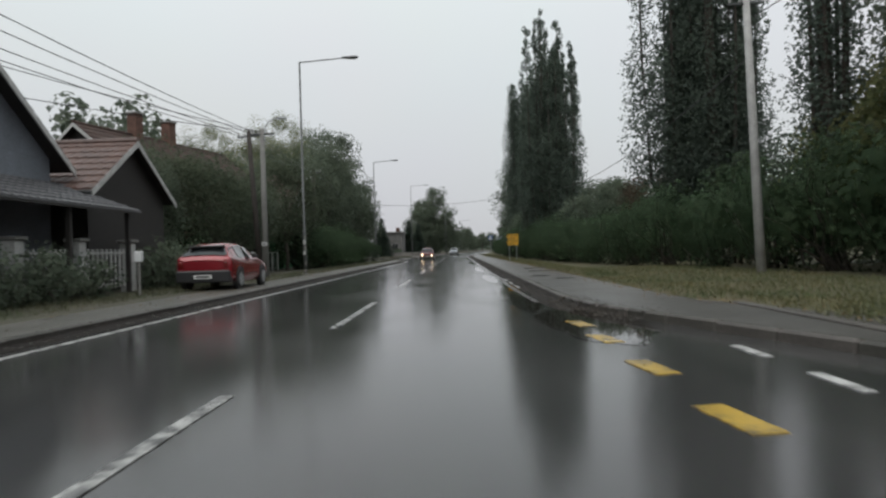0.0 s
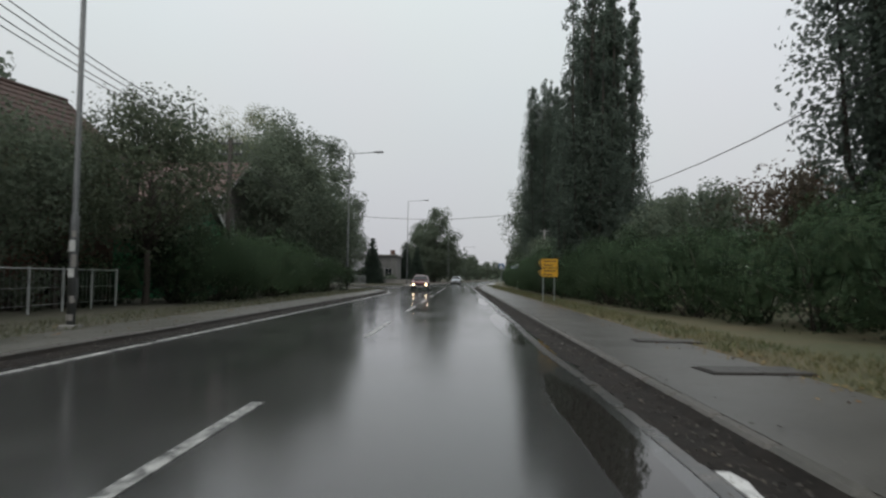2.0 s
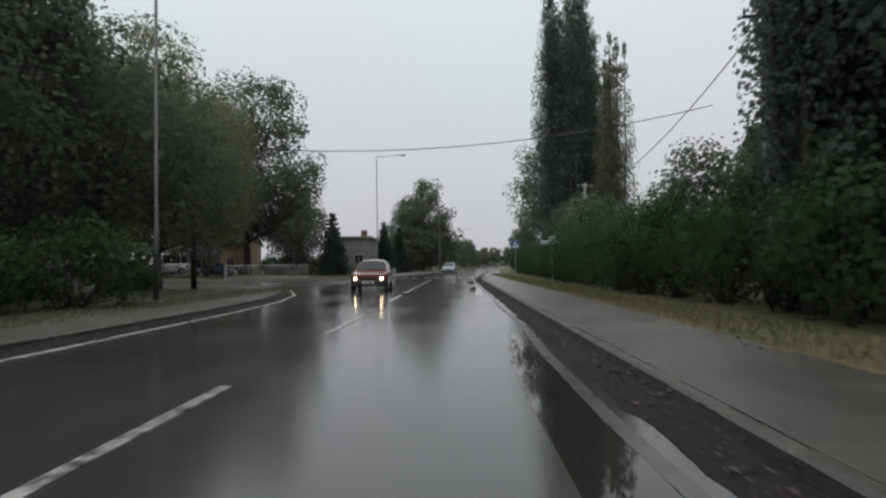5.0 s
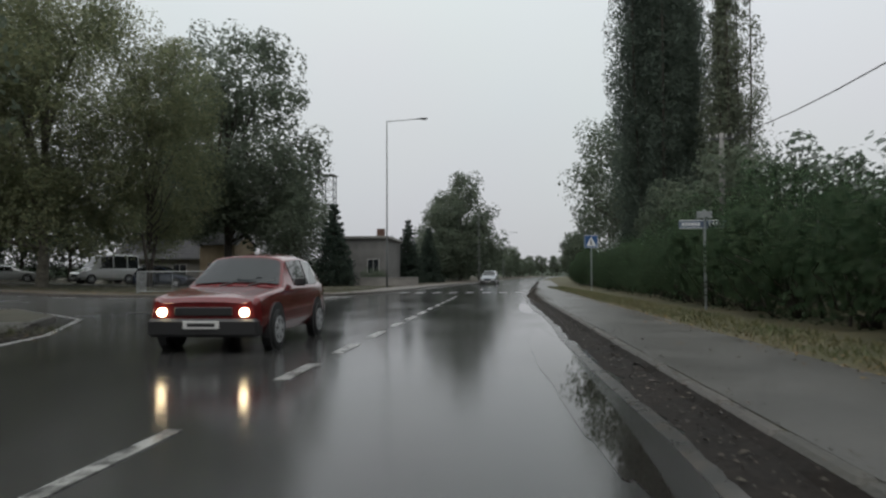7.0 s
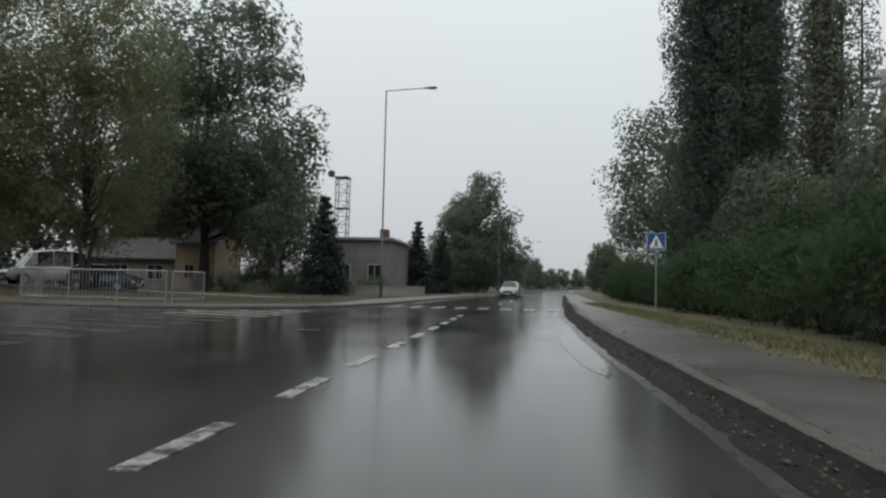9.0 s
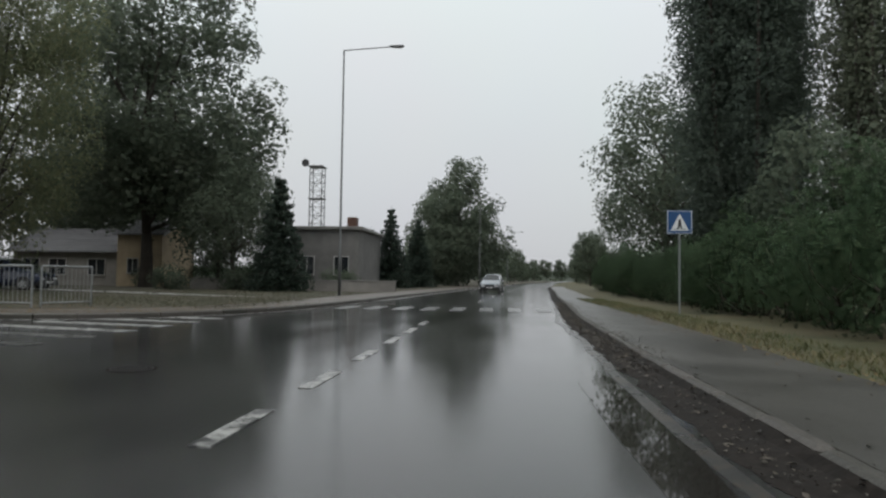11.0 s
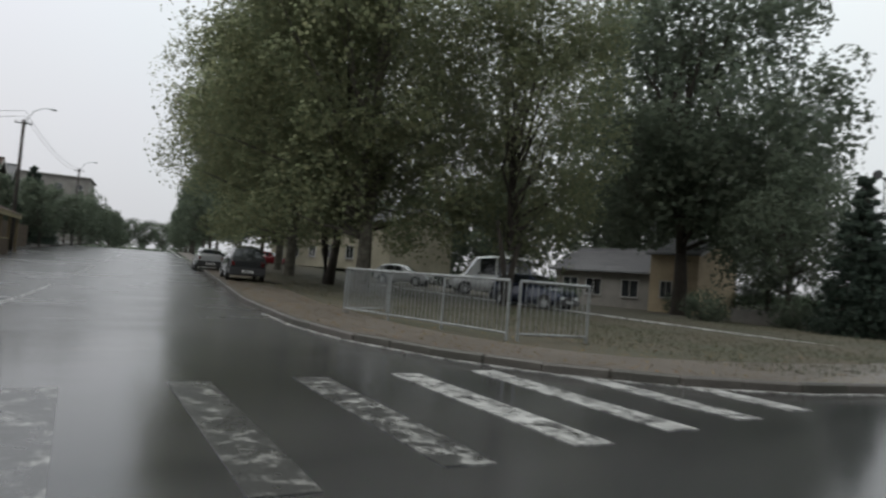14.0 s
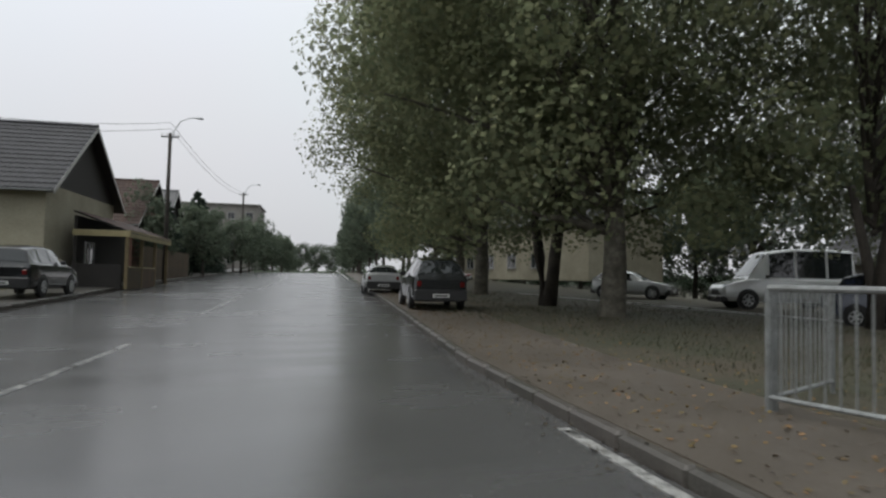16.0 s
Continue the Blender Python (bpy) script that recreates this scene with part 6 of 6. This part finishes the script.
    for yy, sy in ((y0 - 0.085, -1), (y1 + 0.085, 1)):
        p = part("number_plate", Shape().block(-0.26, 0.26, yy - 0.008, yy + 0.008, 0.36, 0.47, 0.003), PLATE, t)
        part("lettering", Shape().box(-0.2, 0.2, yy + sy * 0.008, yy + sy * 0.011, 0.39, 0.44) if sy > 0 else Shape().box(-0.2, 0.2, yy - 0.011, yy - 0.008, 0.39, 0.44), BAR_BLACK, p)
    for i, x in enumerate((-0.25, 0.2)):
        y, _, belt, *_ = stations[a - 1]
        part("wiper", Shape().tube([(x, y - 0.02, belt + 0.05), (x + 0.42, y + 0.12, belt + 0.14)], 0.012, 5), PLASTIC, t)
    return t


HATCH = [(0.0, 0.30, 0.66, 0.66, 0.6), (0.12, 0.24, 0.74, 0.74, 0.6), (0.75, 0.22, 0.86, 0.87, 0.6), (1.25, 0.22, 0.92, 0.94, 0.6), (1.95, 0.22, 0.91, 1.33, 0.56), (2.5, 0.22, 0.91, 1.40, 0.57),
         (3.2, 0.22, 0.92, 1.38, 0.56), (3.56, 0.22, 0.94, 1.29, 0.54), (3.92, 0.26, 0.98, 0.99, 0.58), (3.98, 0.34, 0.90, 0.90, 0.58)]
MPV = [(0.0, 0.32, 0.72, 0.72, 0.6), (0.12, 0.25, 0.82, 0.82, 0.6), (0.6, 0.22, 0.95, 0.96, 0.6), (1.0, 0.22, 1.02, 1.04, 0.6), (1.85, 0.22, 1.03, 1.58, 0.56), (2.5, 0.22, 1.03, 1.63, 0.58),
       (3.3, 0.22, 1.03, 1.61, 0.57), (3.85, 0.22, 1.04, 1.50, 0.55), (4.05, 0.26, 1.02, 1.03, 0.56), (4.12, 0.34, 0.90, 0.90, 0.56)]
OLD_HATCH = [(0.0, 0.34, 0.72, 0.72, 0.6), (0.08, 0.26, 0.78, 0.78, 0.6), (0.6, 0.24, 0.85, 0.86, 0.6), (1.15, 0.24, 0.90, 0.92, 0.6), (1.72, 0.24, 0.92, 1.40, 0.58), (2.55, 0.24, 0.92, 1.46, 0.59),
             (3.22, 0.24, 0.93, 1.42, 0.57), (3.66, 0.26, 0.93, 0.95, 0.57), (3.74, 0.34, 0.84, 0.84, 0.58)]
VAN = [(0.0, 0.36, 0.80, 0.80, 0.7), (0.12, 0.30, 0.92, 0.92, 0.7), (0.6, 0.28, 1.08, 1.09, 0.7), (0.95, 0.28, 1.18, 1.20, 0.7), (1.75, 0.28, 1.20, 2.28, 0.76), (2.8, 0.28, 1.20, 2.42, 0.78),
       (4.0, 0.28, 1.20, 2.42, 0.78), (5.0, 0.28, 1.20, 2.38, 0.77), (5.12, 0.32, 1.18, 1.20, 0.76), (5.2, 0.36, 1.0, 1.0, 0.76)]
STREET_TURN = math.degrees(math.atan2(SU.y, SU.x))  # a car's tail points along local +y

car(pose(-6.42, 25.75, 0.135, 0, 0, 181), PAINT_RED, HATCH, 1.68, "cherry-red hatchback parked on the footpath", axles=(0.78, 3.2), spoiler=True, group="parked cars")
car(pose(-2.62, 83.5, 0.0, 0, 0, 1), PAINT_RED_OLD, OLD_HATCH, 1.68, "old dark red hatchback with headlights on, in the oncoming lane", lit=True, axles=(0.70, 3.05), group="cars on the road")
car(pose(0.1, 149.0, 0.0, 0, 0, -6), PAINT_GREY, MPV, 1.72, "silver-grey compact van on the wet road far ahead", axles=(0.78, 3.35), group="cars on the road")


def kerb_car(x, y, mat, stations, label, away=True, w=1.74, axles=(0.8, 3.2), z=0.0, turn=0.0, group="parked cars"):
    """Parked along the side street; away: nose pointing down the street."""
    return car(pose(x, y, z, 0, 0, STREET_TURN + (90 if away else -90) + turn), mat, stations, w, label, axles=axles, group=group)


kerb_car(-36.3, 114.0, PAINT_BLACK, MPV, "black hatchback parked at the kerb under the trees", z=0.10)
kerb_car(-47.5, 116.6, PAINT_SILVER, HATCH, "silver car parked at the kerb", z=0.0)
kerb_car(-36.5, 100.0, PAINT_BLUE, HATCH, "dark car parked before the cream house", z=0.13)
kerb_car(-42.6, 101.8, PAINT_BLACK, MPV, "dark compact van parked before the cream house", z=0.13)
car(pose(-33.3, 126.0, 0.13, 0, 0, -32), PAINT_WHITE, VAN, 1.95, "white van in the parking lot behind the trees", "van", wheel=0.34, axles=(0.95, 4.1))
car(pose(-38.5, 129.0, 0.13, 0, 0, 120), PAINT_SILVER, HATCH, 1.7, "silver car in the parking lot behind the trees")
car(pose(-22.5, 124.2, 0.13, 0, 0, 95), PAINT_BLUE, MPV, 1.74, "dark blue car parked behind the railing", axles=(0.78, 3.35))
car(pose(-63.0, 130.8, 0.13, 0, 0, 120), PAINT_RED, HATCH, 1.7, "red car at the end of the parking lot")

# ---- litter and grass ----


def scatter_leaves(name, pts, label, size=0.024, z=0.142):
    p = np.array([(x, y, z) for x, y in pts])
    k = len(p)
    a = rng.uniform(0, 2 * math.pi, size=k)
    s = size * rng.uniform(0.6, 1.5, size=k)
    u = np.stack([np.cos(a) * s, np.sin(a) * s, rng.normal(scale=0.006, size=k)], axis=1)
    v = np.stack([-np.sin(a) * s * 0.7, np.cos(a) * s * 0.7, rng.normal(scale=0.006, size=k)], axis=1)
    p[:, 2] += rng.uniform(0.003, 0.012, size=k) + np.array([rise(x, y) for x, y in pts])
    return tagged(new(name, quads_mesh(name, p, u, v, LITTER, 0.15)), label, "fallen leaves", "", "stuff")


pts = []
for _ in range(5200):
    yy = float(rng.uniform(4, 125))
    e = float(np.interp(yy, [q[1] for q in EAST], [q[0] for q in EAST]))
    pts.append((e + 1.9 + float(rng.exponential(0.55)) - float(rng.exponential(0.18)), yy))
scatter_leaves("fallen_leaves", pts, "yellow-brown fallen leaves on the verge")
pts = []
for _ in range(5200):
    x = float(rng.uniform(-45, -6))
    base = float(np.interp(x, [q[0] for q in reversed(NORTH) if q[0] < -5.5], [q[1] for q in reversed(NORTH) if q[0] < -5.5]))
    pts.append((x, base + 0.3 + float(rng.exponential(3.5))))
scatter_leaves("fallen_leaves", pts, "brown fallen leaves under the plane trees")
pts = [(float(rng.uniform(-7.2, -5.2)), float(rng.uniform(5, 86))) for _ in range(1500)]
scatter_leaves("fallen_leaves", pts, "brown fallen leaves on the footpath", 0.02)


def grass(name, boxes, n, label, h=0.10, mat=None):
    c = []
    for (x0, x1, y0, y1), k in zip(boxes, n):
        c.append(np.stack([rng.uniform(x0, x1, k), rng.uniform(y0, y1, k), np.full(k, 0.12)], axis=1))
    p = np.concatenate(c)
    p[:, 2] += np.array([rise(x, y) for x, y, _ in p])
    k = len(p)
    hh = h * rng.uniform(0.5, 1.6, size=k)
    a = rng.uniform(0, 2 * math.pi, size=k)
    lean = rng.normal(scale=0.45, size=(k, 2)) * hh[:, None]
    u = np.stack([np.cos(a) * 0.008, np.sin(a) * 0.008, np.zeros(k)], axis=1)
    v = np.stack([lean[:, 0] * 0.5, lean[:, 1] * 0.5, hh * 0.5], axis=1)
    return tagged(new(name, quads_mesh(name, p + v, v, u, mat or GRASS)), label, "grass", "", "stuff")


grass("grass", [(5.2, 6.6, 14, 128), (6.2, 11.4, 6, 32), (5.8, 8.0, 0, 14)], (26000, 16000, 5000), "short yellow-green verge grass")
grass("grass", [(-7.9, -6.0, 26, 86), (-8.6, -6.6, 10, 26)], (9000, 4500), "short dark green grass beside the footpath", 0.10, GRASS_DARK)
grass("grass", [(-22, -7, 111, 120), (-34, -20, 112.5, 122), (-20, -7.5, 120, 136), (-46, -30, 116, 124)], (9000, 6000, 5000, 3000), "thin grass under the street trees, coloured for their shade", 0.08, GRASS_SHADED)

# ---- kerbstones ----
STONE = Shape().block(-0.492, 0.492, 0.0, 0.14, -0.05, 0.146, 0.03).mesh("kerbstone", KERB)


def kerb_row(name, line, label):
    t = thing(name, Matrix(), label, "kerb", "", "structure")
    d, carry = 0.0, 0.5
    for p, q in zip(line, line[1:]):
        a, b = Vector((*p, 0)), Vector((*q, 0))
        ln = (b - a).length
        u = (b - a).normalized()
        s = carry
        while s < ln:
            c = a + u * s
            m = Matrix.Translation((c.x, c.y, rise(c.x, c.y) + float(rng.uniform(-0.012, 0.006)))) @ Matrix.Rotation(math.atan2(u.y, u.x) + math.pi + float(rng.normal(scale=0.006)), 4, "Z") @ Matrix.Translation((0, 0.0, 0))
            part("kerbstone", STONE, None, t, "", m)
            s += 1.0
        carry = s - ln
    return t


kerb_row("kerb_east", between(EAST, 4, 190), "wet weathered concrete kerb beside the footpath")
kerb_row("kerb_west", between(SOUTH, 0, 96.1), "low weathered concrete kerb")
kerb_row("kerb_street", between(SOUTH, -100, -20.2, 0), "low concrete kerb along the street")
kerb_row("kerb_corner", [p for p in NORTH if 105 < p[1] < 180 and p[0] > -60 and p[0] < 2], "concrete kerb sweeping round the corner")
